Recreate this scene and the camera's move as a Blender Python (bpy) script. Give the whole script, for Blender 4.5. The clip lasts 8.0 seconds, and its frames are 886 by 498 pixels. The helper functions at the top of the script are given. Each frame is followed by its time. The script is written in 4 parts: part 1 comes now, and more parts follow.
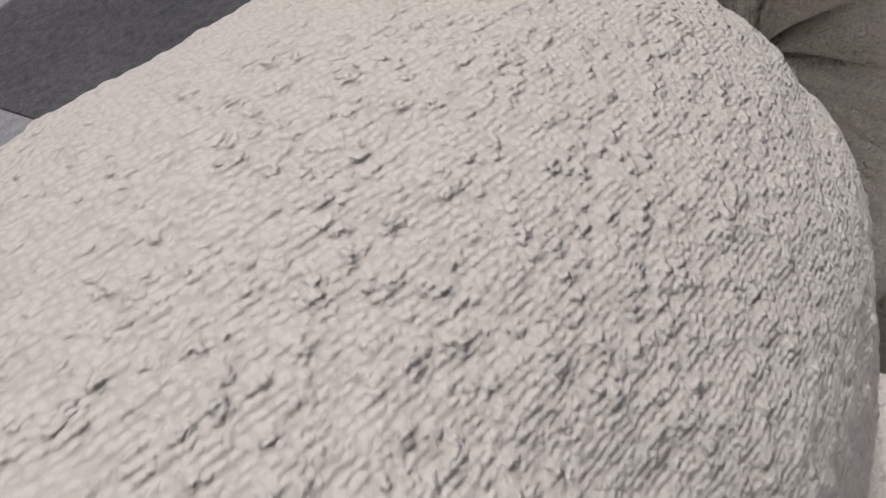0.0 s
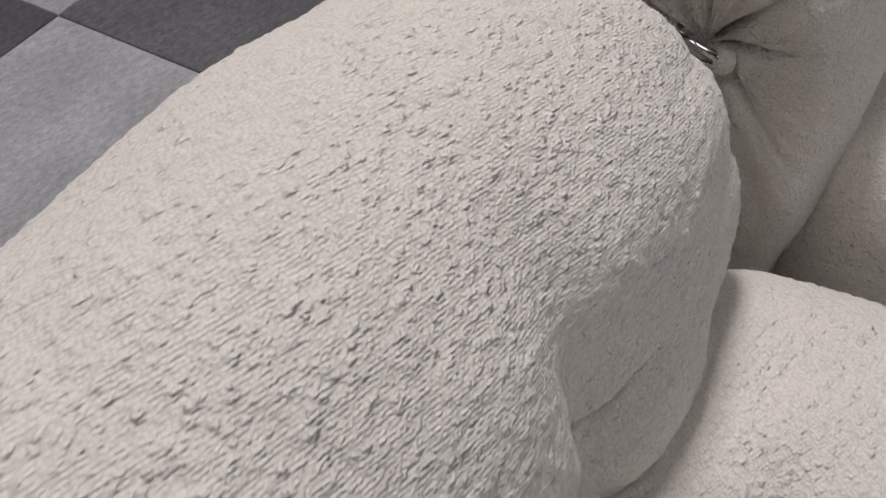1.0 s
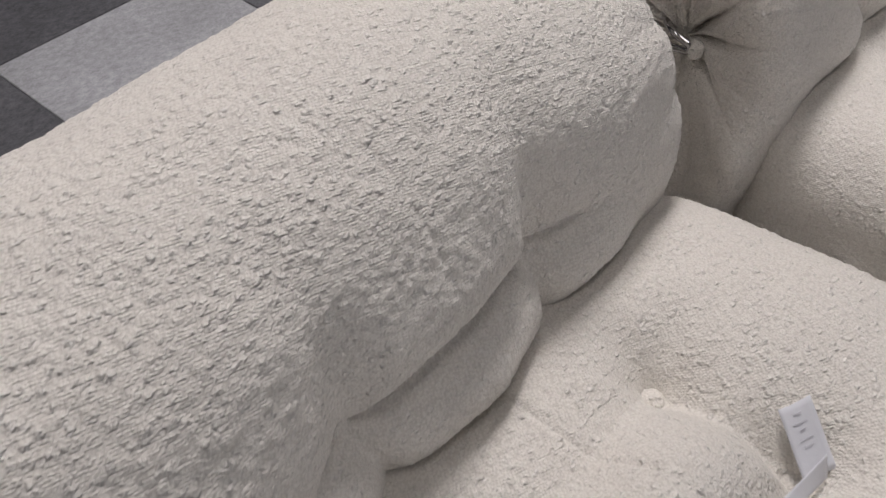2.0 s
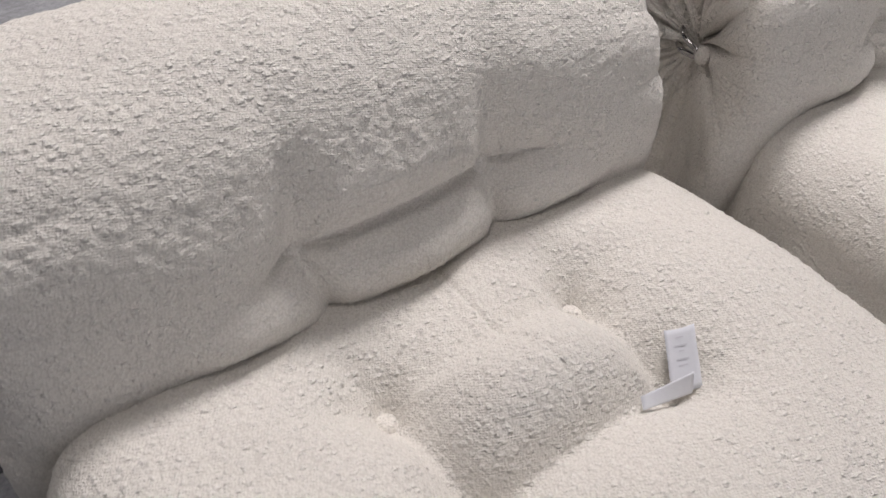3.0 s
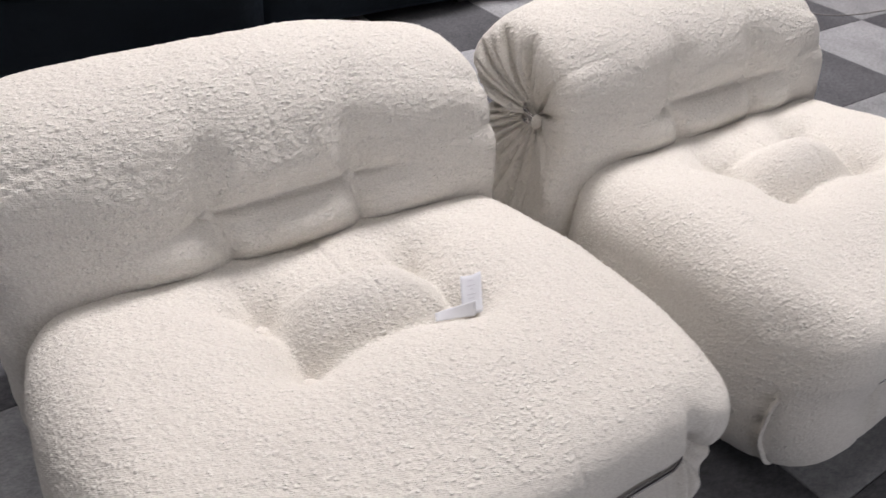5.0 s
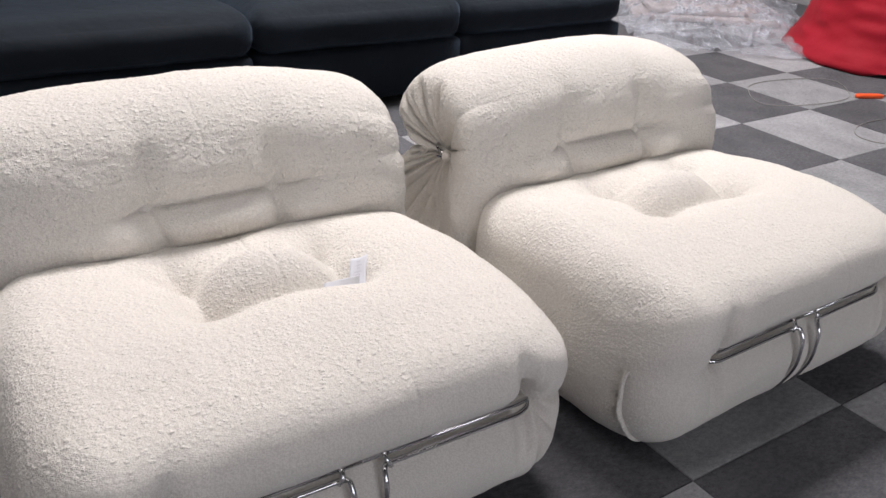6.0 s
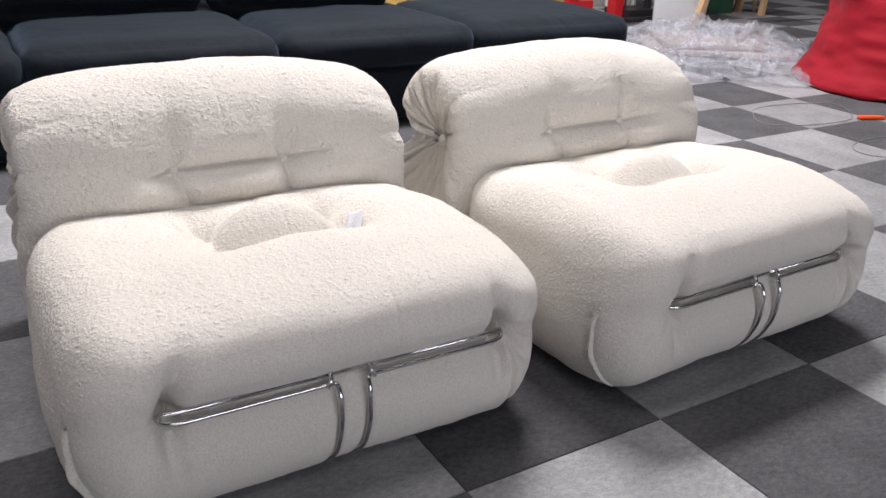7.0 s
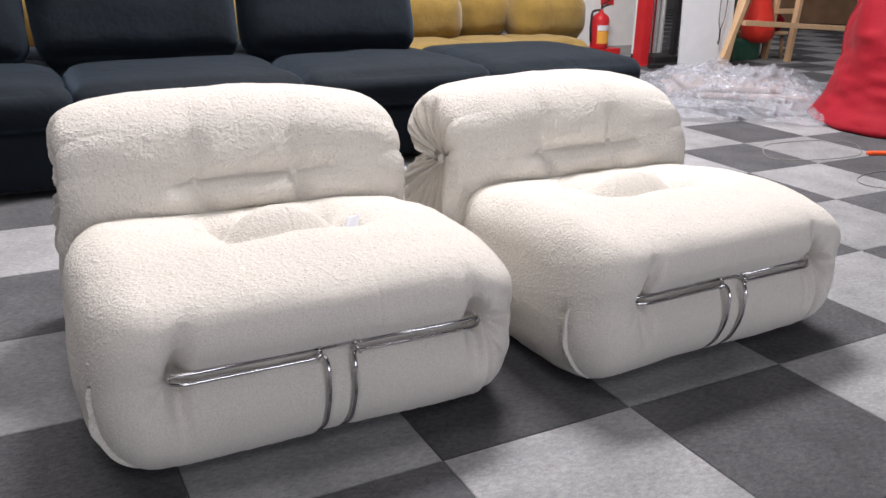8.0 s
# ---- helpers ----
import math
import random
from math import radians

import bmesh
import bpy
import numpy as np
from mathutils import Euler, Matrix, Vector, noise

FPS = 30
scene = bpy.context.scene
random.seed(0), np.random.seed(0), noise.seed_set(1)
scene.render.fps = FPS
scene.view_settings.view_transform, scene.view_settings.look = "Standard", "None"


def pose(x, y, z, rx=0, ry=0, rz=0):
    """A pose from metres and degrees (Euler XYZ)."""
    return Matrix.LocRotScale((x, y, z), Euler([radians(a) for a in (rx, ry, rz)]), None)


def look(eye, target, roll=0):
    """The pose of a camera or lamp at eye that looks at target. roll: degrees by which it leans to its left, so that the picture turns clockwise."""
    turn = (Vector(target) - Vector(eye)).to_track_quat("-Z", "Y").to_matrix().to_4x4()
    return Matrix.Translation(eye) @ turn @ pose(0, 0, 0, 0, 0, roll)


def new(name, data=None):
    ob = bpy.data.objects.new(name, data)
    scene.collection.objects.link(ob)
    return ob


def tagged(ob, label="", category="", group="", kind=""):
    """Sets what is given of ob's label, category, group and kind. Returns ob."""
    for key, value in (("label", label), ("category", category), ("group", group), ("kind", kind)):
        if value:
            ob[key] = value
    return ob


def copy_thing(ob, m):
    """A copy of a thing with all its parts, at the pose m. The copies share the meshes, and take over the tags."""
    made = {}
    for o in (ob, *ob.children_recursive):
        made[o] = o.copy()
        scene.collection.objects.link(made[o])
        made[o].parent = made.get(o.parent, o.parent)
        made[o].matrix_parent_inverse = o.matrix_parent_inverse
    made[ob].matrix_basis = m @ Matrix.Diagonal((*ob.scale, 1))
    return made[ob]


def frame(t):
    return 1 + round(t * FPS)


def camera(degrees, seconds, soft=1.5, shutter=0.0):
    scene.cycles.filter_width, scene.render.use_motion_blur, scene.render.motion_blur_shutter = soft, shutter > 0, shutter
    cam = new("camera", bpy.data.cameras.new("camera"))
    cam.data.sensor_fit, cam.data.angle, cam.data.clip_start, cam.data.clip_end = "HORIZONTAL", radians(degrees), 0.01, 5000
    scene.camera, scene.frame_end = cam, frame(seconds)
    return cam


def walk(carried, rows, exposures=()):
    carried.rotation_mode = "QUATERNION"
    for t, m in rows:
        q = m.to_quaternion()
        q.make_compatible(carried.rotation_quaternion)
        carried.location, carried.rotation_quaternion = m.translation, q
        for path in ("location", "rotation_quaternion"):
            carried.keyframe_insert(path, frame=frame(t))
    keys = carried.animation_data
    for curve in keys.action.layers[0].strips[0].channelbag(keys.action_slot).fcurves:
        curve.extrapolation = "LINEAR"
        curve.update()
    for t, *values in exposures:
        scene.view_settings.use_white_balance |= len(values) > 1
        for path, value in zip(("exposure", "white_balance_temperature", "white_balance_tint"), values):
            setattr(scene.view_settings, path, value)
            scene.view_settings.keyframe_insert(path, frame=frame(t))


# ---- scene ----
cam = camera(56.1, 8.0, shutter=0.2)
PATH = [
    (0, (-0.624, 0.851, 0.802), (0.571, 1.349, -0.722), 0.4),
    (0.5, (-0.694, 0.807, 0.857), (0.468, 1.327, -0.685), 0.6),
    (1, (-0.798, 0.741, 0.956), (0.288, 1.332, -0.614), 0.5),
    (1.2, (-0.844, 0.713, 0.986), (0.213, 1.324, -0.597), 1.2),
    (2.3, (-1.112, 0.480, 1.089), (-0.019, 1.249, -0.399), 7.8),
    (2.5, (-1.136, 0.434, 1.101), (-0.061, 1.243, -0.379), 8.7),
    (3, (-1.103, 0.255, 1.102), (-0.153, 1.239, -0.358), 8.2),
    (3.5, (-1.106, 0.108, 1.119), (-0.247, 1.225, -0.301), 5.9),
    (4, (-1.180, -0.001, 1.131), (-0.306, 1.139, -0.261), 4.6),
    (4.5, (-1.240, -0.123, 1.169), (-0.289, 1.040, -0.151), 4.4),
    (5, (-1.188, -0.307, 1.196), (-0.179, 0.970, 0.034), 4.9),
    (5.2, (-1.143, -0.410, 1.201), (-0.143, 0.910, 0.079), 5.4),
    (6.3, (-1.193, -0.855, 1.108), (-0.179, 0.644, 0.257), 2.6),
    (6.5, (-1.213, -0.912, 1.083), (-0.203, 0.601, 0.253), 2.4),
    (7, (-1.216, -1.042, 1.044), (-0.253, 0.520, 0.249), 2.2),
    (7.5, (-1.203, -1.196, 1.008), (-0.314, 0.434, 0.263), 1.4),
    (8, (-1.215, -1.307, 1.012), (-0.324, 0.349, 0.330), 1.3),
]
walk(cam, [(t, look(eye, target, roll)) for t, eye, target, roll in PATH],
     exposures=[(0.0, -1.74), (1.2, -1.62), (2.5, -1.48), (3.5, -1.04), (5.0, -0.90), (6.5, -0.60), (8.0, -0.41)])

# ---------------------------------------------------------------- light
world = bpy.data.worlds.new("hall_air")
world.use_nodes = True
world.node_tree.nodes["Background"].inputs[0].default_value = (0.9, 0.95, 1.0, 1)
world.node_tree.nodes["Background"].inputs[1].default_value = 1.0
scene.world = world
CEILING = 4.8
# lit panels under the ceiling: x, y, watts
PANELS = [(1.2, 2.6, 570.0), (-3.0, 2.6, 60.0), (5.0, 2.6, 30.0), (-0.6, 7.6, 45.0), (2.2, 7.6, 40.0), (5.0, 7.6, 35.0), (-1.0, 0.5, 60.0), (-1.6, -3.2, 30.0), (2.2, -5.4, 12.0)]
PANEL_SIZE, PANEL_DROP = (1.8, 0.9), 0.12


def ceiling_lamp(x, y, watts):
    data = bpy.data.lights.new("panel_light", "AREA")
    data.shape, data.size, data.size_y = "RECTANGLE", *PANEL_SIZE
    data.energy, data.color = watts, (1.0, 0.94, 0.94)
    ob = new("panel_light", data)
    ob.matrix_world = pose(x, y, CEILING - PANEL_DROP - 0.04, 0, 0, 0)
    return ob


for panel_x, panel_y, panel_w in PANELS:
    ceiling_lamp(panel_x, panel_y, panel_w)

# daylight through the shop front behind the camera: centre x, y, z, width, height
SHOP_FRONT = (-0.5, -8.5, 1.45, 6.0, 2.3)
front_data = bpy.data.lights.new("daylight", "AREA")
front_data.shape, front_data.size, front_data.size_y = "RECTANGLE", SHOP_FRONT[3] - 0.2, SHOP_FRONT[4] - 0.2
front_data.energy, front_data.color = 265.0, (0.90, 0.90, 1.0)
new("daylight", front_data).matrix_world = pose(SHOP_FRONT[0], SHOP_FRONT[1] + 0.03, SHOP_FRONT[2], 90, 0, 0)


# ---------------------------------------------------------------- materials
class Nodes:
    """A material under construction: short calls for the nodes that are used here."""

    def __init__(self, name, rough=0.8, metal=0.0, spec=0.4):
        self.mat = bpy.data.materials.new(name)
        self.mat.use_nodes = True
        self.tree = self.mat.node_tree
        self.bsdf = self.tree.nodes["Principled BSDF"]
        self.bsdf.inputs["Roughness"].default_value = rough
        self.bsdf.inputs["Metallic"].default_value = metal
        self.bsdf.inputs["Specular IOR Level"].default_value = spec
        self.coord = self.tree.nodes.new("ShaderNodeTexCoord").outputs["Object"]

    def link(self, a, b):
        self.tree.links.new(a, b)

    def put(self, socket, value):
        if isinstance(value, bpy.types.NodeSocket):
            self.link(value, socket)
        else:
            socket.default_value = value

    def noise(self, scale, detail=4.0, rough=0.6, coord=None):
        n = self.tree.nodes.new("ShaderNodeTexNoise")
        n.inputs["Scale"].default_value, n.inputs["Detail"].default_value = scale, detail
        n.inputs["Roughness"].default_value = rough
        self.link(coord or self.coord, n.inputs["Vector"])
        return n.outputs["Fac"]

    def cells(self, scale, feature="F1", smooth=None, coord=None, loose=1.0):
        n = self.tree.nodes.new("ShaderNodeTexVoronoi")
        n.feature = "SMOOTH_F1" if smooth is not None else feature
        n.inputs["Scale"].default_value = scale
        n.inputs["Randomness"].default_value = loose
        if smooth is not None:
            n.inputs["Smoothness"].default_value = smooth
        self.link(coord or self.coord, n.inputs["Vector"])
        return n.outputs["Distance"]

    def stretch(self, sx, sy, sz, rz=0.0):
        n = self.tree.nodes.new("ShaderNodeMapping")
        n.inputs["Scale"].default_value = (sx, sy, sz)
        n.inputs["Rotation"].default_value = (0, 0, radians(rz))
        self.link(self.coord, n.inputs["Vector"])
        return n.outputs["Vector"]

    def ramp(self, fac, *stops):
        n = self.tree.nodes.new("ShaderNodeValToRGB")
        while len(n.color_ramp.elements) < len(stops):
            n.color_ramp.elements.new(0.5)
        for e, (at, c) in zip(n.color_ramp.elements, stops):
            e.position, e.color = at, (c if len(c) == 4 else (*c, 1))
        self.link(fac, n.inputs["Fac"])
        return n.outputs["Color"]

    def mix(self, a, b, fac, kind="MIX"):
        n = self.tree.nodes.new("ShaderNodeMix")
        n.data_type, n.blend_type = "RGBA", kind
        self.put(n.inputs["Factor"], fac)
        for s, v in ((n.inputs[6], a), (n.inputs[7], b)):
            self.put(s, v if isinstance(v, bpy.types.NodeSocket) or len(v) == 4 else (*v, 1))
        return n.outputs[2]

    def math(self, op, a, b=0.0, c=0.0):
        n = self.tree.nodes.new("ShaderNodeMath")
        n.operation = op
        self.put(n.inputs[0], a)
        self.put(n.inputs[1], b)
        self.put(n.inputs[2], c)
        return n.outputs[0]

    def random(self):
        return self.tree.nodes.new("ShaderNodeObjectInfo").outputs["Random"]

    def color(self, value):
        self.put(self.bsdf.inputs["Base Color"], value if isinstance(value, bpy.types.NodeSocket) or len(value) == 4 else (*value, 1))
        return self

    def rough(self, value):
        self.put(self.bsdf.inputs["Roughness"], value)
        return self

    def bump(self, height, distance, strength=1.0):
        n = self.tree.nodes.new("ShaderNodeBump")
        n.inputs["Distance"].default_value, n.inputs["Strength"].default_value = distance, strength
        self.link(height, n.inputs["Height"])
        if self.bsdf.inputs["Normal"].is_linked:
            self.link(self.bsdf.inputs["Normal"].links[0].from_socket, n.inputs["Normal"])
        self.link(n.outputs["Normal"], self.bsdf.inputs["Normal"])
        return self


def boucle_material():
    m = Nodes("cream_boucle", 0.95, spec=0.12)
    patch = m.noise(3.0, 3)
    base = m.ramp(patch, (0.3, (0.75, 0.715, 0.665)), (0.7, (0.79, 0.757, 0.705)))
    m.bsdf.inputs["Sheen Weight"].default_value = 0.15
    m.bsdf.inputs["Sheen Roughness"].default_value = 0.6
    # the panel on the front of the seat is woven smoother
    place = m.tree.nodes.new("ShaderNodeSeparateXYZ")
    m.link(m.coord, place.inputs[0])
    nap = m.tree.nodes.new("ShaderNodeMapRange")
    nap.interpolation_type = "SMOOTHSTEP"
    for name, value in (("From Min", -0.03), ("From Max", 0.03), ("To Min", 0.25), ("To Max", 1.0)):
        nap.inputs[name].default_value = value
    m.link(place.outputs["Y"], nap.inputs["Value"])

    def waver(scale, reach):
        push, wobble = m.tree.nodes.new("ShaderNodeVectorMath"), m.tree.nodes.new("ShaderNodeTexNoise")
        push.operation = "MULTIPLY_ADD"
        wobble.inputs["Scale"].default_value = scale
        push.inputs[1].default_value = (reach, reach, reach)
        m.link(m.coord, wobble.inputs["Vector"])
        m.link(wobble.outputs["Color"], push.inputs[0])
        m.link(m.coord, push.inputs[2])
        return push.outputs[0]

    def squash(coord, sx, turn):
        n = m.tree.nodes.new("ShaderNodeMapping")
        n.inputs["Scale"].default_value = (sx, 1.0, 1.0)
        n.inputs["Rotation"].default_value = (0, 0, radians(turn))
        m.link(coord, n.inputs["Vector"])
        return n.outputs["Vector"]

    # round knots of yarn scattered over the cloth, of uneven height
    knots = m.ramp(m.cells(150, smooth=0.12, coord=squash(waver(200, 0.0025), 0.75, 20)), (0.0, (1, 1, 1)), (0.22, (0.78,) * 3), (0.42, (0.28,) * 3), (0.62, (0, 0, 0)))
    some = m.ramp(m.noise(110, 2), (0.38, (0.12,) * 3), (0.64, (1.0,) * 3))
    knots = m.math("MULTIPLY", m.math("MULTIPLY", knots, some), nap.outputs["Result"])
    m.bump(knots, 0.0042, 0.75)
    # the small loops between them
    rows = m.tree.nodes.new("ShaderNodeVectorMath")
    rows.operation = "DOT_PRODUCT"
    m.link(waver(260, 0.0016), rows.inputs[0])
    rows.inputs[1].default_value = (700.0, 1800.0, 1800.0)
    ribs = m.math("MULTIPLY_ADD", m.math("SINE", rows.outputs["Value"], 0.0), 0.10, 0.10)
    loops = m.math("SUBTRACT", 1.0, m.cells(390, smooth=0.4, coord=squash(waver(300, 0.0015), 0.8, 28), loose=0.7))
    fuzz = m.noise(1100, 3, 0.7)
    m.bump(m.math("MULTIPLY", m.math("ADD", m.math("MULTIPLY_ADD", loops, 0.95, ribs), m.math("MULTIPLY", fuzz, 0.25)), nap.outputs["Result"]), 0.0022, 0.62)
    # shade in the gaps between loops is put into the colour; knot tops lightened
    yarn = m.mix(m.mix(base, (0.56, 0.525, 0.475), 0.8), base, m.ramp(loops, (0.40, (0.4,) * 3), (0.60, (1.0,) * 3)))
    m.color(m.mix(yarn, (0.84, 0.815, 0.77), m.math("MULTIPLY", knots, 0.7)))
    return m.mat


def chrome_material():
    m = Nodes("polished_chrome", 0.1, 1.0)
    m.color((0.62, 0.61, 0.62))
    m.rough(m.ramp(m.noise(40, 3), (0.3, (0.06,) * 3), (0.75, (0.2,) * 3)))
    return m.mat


def carpet_material(name, low, high):
    m = Nodes(name, 0.97, spec=0.1)
    move = m.tree.nodes.new("ShaderNodeVectorMath")
    move.operation = "MULTIPLY_ADD"
    move.inputs[1].default_value = (31.0, 17.0, 0.0)
    m.link(m.random(), move.inputs[0])
    m.link(m.coord, move.inputs[2])
    m.coord = move.outputs[0]
    fibre = m.noise(260, 4, 0.7)
    streak = m.noise(55, 5, 0.75, m.stretch(1, 1.6, 1, 35))
    cloud = m.noise(5.0, 3)
    tint = m.ramp(m.random(), (0.0, (0.86,) * 3), (1.0, (1.1,) * 3))
    c = m.mix(m.ramp(streak, (0.36, low), (0.64, high)), m.ramp(fibre, (0.32, low), (0.68, high)), 0.45)
    c = m.mix(c, m.ramp(cloud, (0.35, (0.82,) * 3), (0.65, (1.08,) * 3)), 1.0, "MULTIPLY")
    m.color(m.mix(c, tint, 1.0, "MULTIPLY"))
    m.bump(fibre, 0.002, 0.7)
    return m.mat


def cloth_material(name, low, high, scale=5.0, weave=420.0, rough=0.9, sheen=0.3, depth=0.0008, tint=(1, 1, 1)):
    m = Nodes(name, rough, spec=0.25)
    m.color(m.mix(m.ramp(m.noise(scale, 4), (0.3, low), (0.72, high)), m.ramp(m.noise(weave, 2), (0.3, low), (0.7, high)), 0.35))
    m.bsdf.inputs["Sheen Weight"].default_value = sheen
    m.bsdf.inputs["Sheen Tint"].default_value = (*tint, 1)
    m.bump(m.noise(weave, 3), depth, 0.6)
    m.bump(m.noise(scale * 3, 3), 0.02, 0.35)
    return m.mat


def paint_material(name, low, high, rough=0.5, spec=0.4, scale=6.0):
    m = Nodes(name, rough, spec=spec)
    m.color(m.ramp(m.noise(scale, 5, 0.65), (0.3, low), (0.7, high)))
    m.rough(m.ramp(m.noise(scale * 4, 3), (0.3, (rough * 0.8,) * 3), (0.7, (min(1, rough * 1.2),) * 3)))
    m.bump(m.noise(scale * 20, 3), 0.0008, 0.4)
    return m.mat


def wood_material(name, low, high):
    m = Nodes(name, 0.6, spec=0.3)
    grain = m.noise(30, 5, 0.6, m.stretch(6, 6, 0.5))
    m.color(m.ramp(grain, (0.3, low), (0.7, high)))
    m.bump(grain, 0.001, 0.5)
    return m.mat


def film_material():
    m = Nodes("clear_plastic_film", 0.06, spec=1.0)
    m.color((0.62, 0.65, 0.72))
    see = m.tree.nodes.new("ShaderNodeBsdfTransparent")
    see.inputs[0].default_value = (0.95, 0.95, 0.96, 1)
    both = m.tree.nodes.new("ShaderNodeMixShader")
    m.put(both.inputs[0], m.math("ADD", 0.02, m.math("MULTIPLY", m.noise(6, 3, 0.6), 0.6)))
    m.link(see.outputs[0], both.inputs[1])
    m.link(m.bsdf.outputs[0], both.inputs[2])
    m.link(both.outputs[0], m.tree.nodes["Material Output"].inputs["Surface"])
    m.bump(m.noise(16, 3, 0.6), 0.05, 0.8)
    return m.mat


def panel_glow_material():
    m = Nodes("lit_panel_diffuser", 0.4)
    m.color((0.9, 0.9, 0.88))
    m.bsdf.inputs["Emission Color"].default_value = (1.0, 0.97, 0.92, 1)
    m.bsdf.inputs["Emission Strength"].default_value = 1.5
    return m.mat


BOUCLE = boucle_material()
CHROME = chrome_material()
CARPET_LIGHT = carpet_material("light_grey_carpet", (0.20, 0.202, 0.214), (0.41, 0.414, 0.434))
CARPET_DARK = carpet_material("dark_grey_carpet", (0.055, 0.055, 0.062), (0.145, 0.146, 0.158))
CARPET_BACK = paint_material("carpet_backing", (0.03, 0.03, 0.03), (0.05, 0.05, 0.05), 0.95)
NAVY = cloth_material("navy_velvet", (0.002, 0.0042, 0.0072), (0.0045, 0.0088, 0.0150), 4.0, 500, 0.85, 0.15, tint=(0.35, 0.5, 0.7))
MUSTARD = cloth_material("mustard_velvet", (0.17, 0.107, 0.022), (0.29, 0.19, 0.042), 6.0, 400, 0.85, 0.3)
RED_CLOTH = cloth_material("red_cloth", (0.25, 0.004, 0.013), (0.37, 0.009, 0.024), 3.0, 380, 0.75, 0.03)
SCARLET = cloth_material("scarlet_bag_cloth", (0.72, 0.032, 0.02), (0.82, 0.05, 0.03), 8.0, 300, 0.6, 0.1)
WHITE_WALL = paint_material("white_wall_paint", (0.72, 0.72, 0.72), (0.8, 0.8, 0.79), 0.6)
GREY_WALL = paint_material("grey_wall_paint", (0.3, 0.3, 0.3), (0.38, 0.38, 0.37), 0.8, 0.3, 2.0)
DARK_CEILING = paint_material("dark_ceiling_paint", (0.05, 0.05, 0.052), (0.08, 0.08, 0.08), 0.9, 0.2, 2.0)
RED_PAINT = paint_material("red_gloss_paint", (0.5, 0.015, 0.02), (0.6, 0.03, 0.035), 0.35)
BLACK_PAINT = paint_material("black_satin_paint", (0.015, 0.015, 0.016), (0.03, 0.03, 0.032), 0.45)
PANEL_WHITE = paint_material("white_panel", (0.66, 0.69, 0.74), (0.74, 0.76, 0.8), 0.4)
PALE_WOOD = wood_material("pale_pine", (0.55, 0.36, 0.2), (0.74, 0.52, 0.32))
BROWN = paint_material("brown_card", (0.16, 0.09, 0.05), (0.24, 0.14, 0.08), 0.85)
GREEN = paint_material("green_crate_plastic", (0.03, 0.13, 0.09), (0.06, 0.2, 0.13), 0.5)
YELLOW_LABEL = paint_material("orange_label", (0.75, 0.35, 0.05), (0.85, 0.45, 0.08), 0.5)
PAPER = paint_material("white_paper", (0.64, 0.65, 0.7), (0.72, 0.73, 0.77), 0.7)
INK = paint_material("grey_ink", (0.55, 0.55, 0.6), (0.62, 0.62, 0.67), 0.8)
FILM = film_material()
PINK_FOAM = paint_material("pale_pink_foam", (0.40, 0.345, 0.33), (0.48, 0.41, 0.39), 0.9)
ORANGE = paint_material("orange_plastic", (0.85, 0.09, 0.02), (0.95, 0.14, 0.04), 0.4)
CORD = paint_material("grey_cord", (0.2, 0.19, 0.185), (0.28, 0.265, 0.255), 0.8)
DIFFUSER = panel_glow_material()
GLASS = paint_material("window_glass", (0.95, 0.97, 0.97), (0.97, 0.98, 0.98), 0.04)
GLASS.node_tree.nodes["Principled BSDF"].inputs["Transmission Weight"].default_value = 1.0


# ---------------------------------------------------------------- mesh helpers
def thing(name, label, category, m=None, group="", kind=""):
    ob = tagged(new(name), label, category, group, kind)
    ob.empty_display_size = 0.1
    if m is not None:
        ob.matrix_world = m
    return ob


def link_mesh(name, mesh, material, parent=None, label="", smooth=True):
    mesh.materials.append(material)
    if smooth:
        mesh.shade_smooth()
    ob = new(name, mesh)
    ob.parent = parent
    return tagged(ob, label)


def part(name, bm, material, parent=None, label="", smooth=True):
    bmesh.ops.recalc_face_normals(bm, faces=bm.faces[:])
    mesh = bpy.data.meshes.new(name)
    bm.to_mesh(mesh)
    bm.free()
    return link_mesh(name, mesh, material, parent, label, smooth)


def grid_mesh(name, P, close_v=True, close_u=False):
    """A mesh from a grid of places P[u, v]; v may close on itself."""
    nu, nv = P.shape[:2]
    i = np.arange(nu * nv).reshape(nu, nv)
    a = np.vstack([i, i[:1]]) if close_u else i
    b = np.hstack([a, a[:, :1]]) if close_v else a
    F = np.stack([b[:-1, :-1], b[1:, :-1], b[1:, 1:], b[:-1, 1:]], -1).reshape(-1, 4)
    mesh = bpy.data.meshes.new(name)
    mesh.from_pydata(P.reshape(-1, 3).tolist(), [], F.tolist())
    return mesh


def smooth_loop(points, count, weight=None):
    """A closed rounded line through the given (y, z) places; weight(y, z) packs samples closer."""
    p = np.array(points, float)
    t = np.linspace(0, 1, 60, endpoint=False)[:, None]
    out = []
    for k in range(len(p)):
        a, b, c, d = (p[(k + j) % len(p)] for j in (-1, 0, 1, 2))
        out.append(0.5 * (2 * b + (c - a) * t + (2 * a - 5 * b + 4 * c - d) * t ** 2 + (3 * b - a - 3 * c + d) * t ** 3))
    q = np.vstack(out)
    q = np.vstack([q, q[:1]])
    step = np.hypot(*np.diff(q, axis=0).T)
    if weight is not None:
        mid = (q[1:] + q[:-1]) / 2
        step = step * weight(mid[:, 0], mid[:, 1])
    s = np.r_[0, np.cumsum(step)]
    want = np.linspace(0, s[-1], count, endpoint=False)
    return np.stack([np.interp(want, s, q[:, 0]), np.interp(want, s, q[:, 1])], -1)


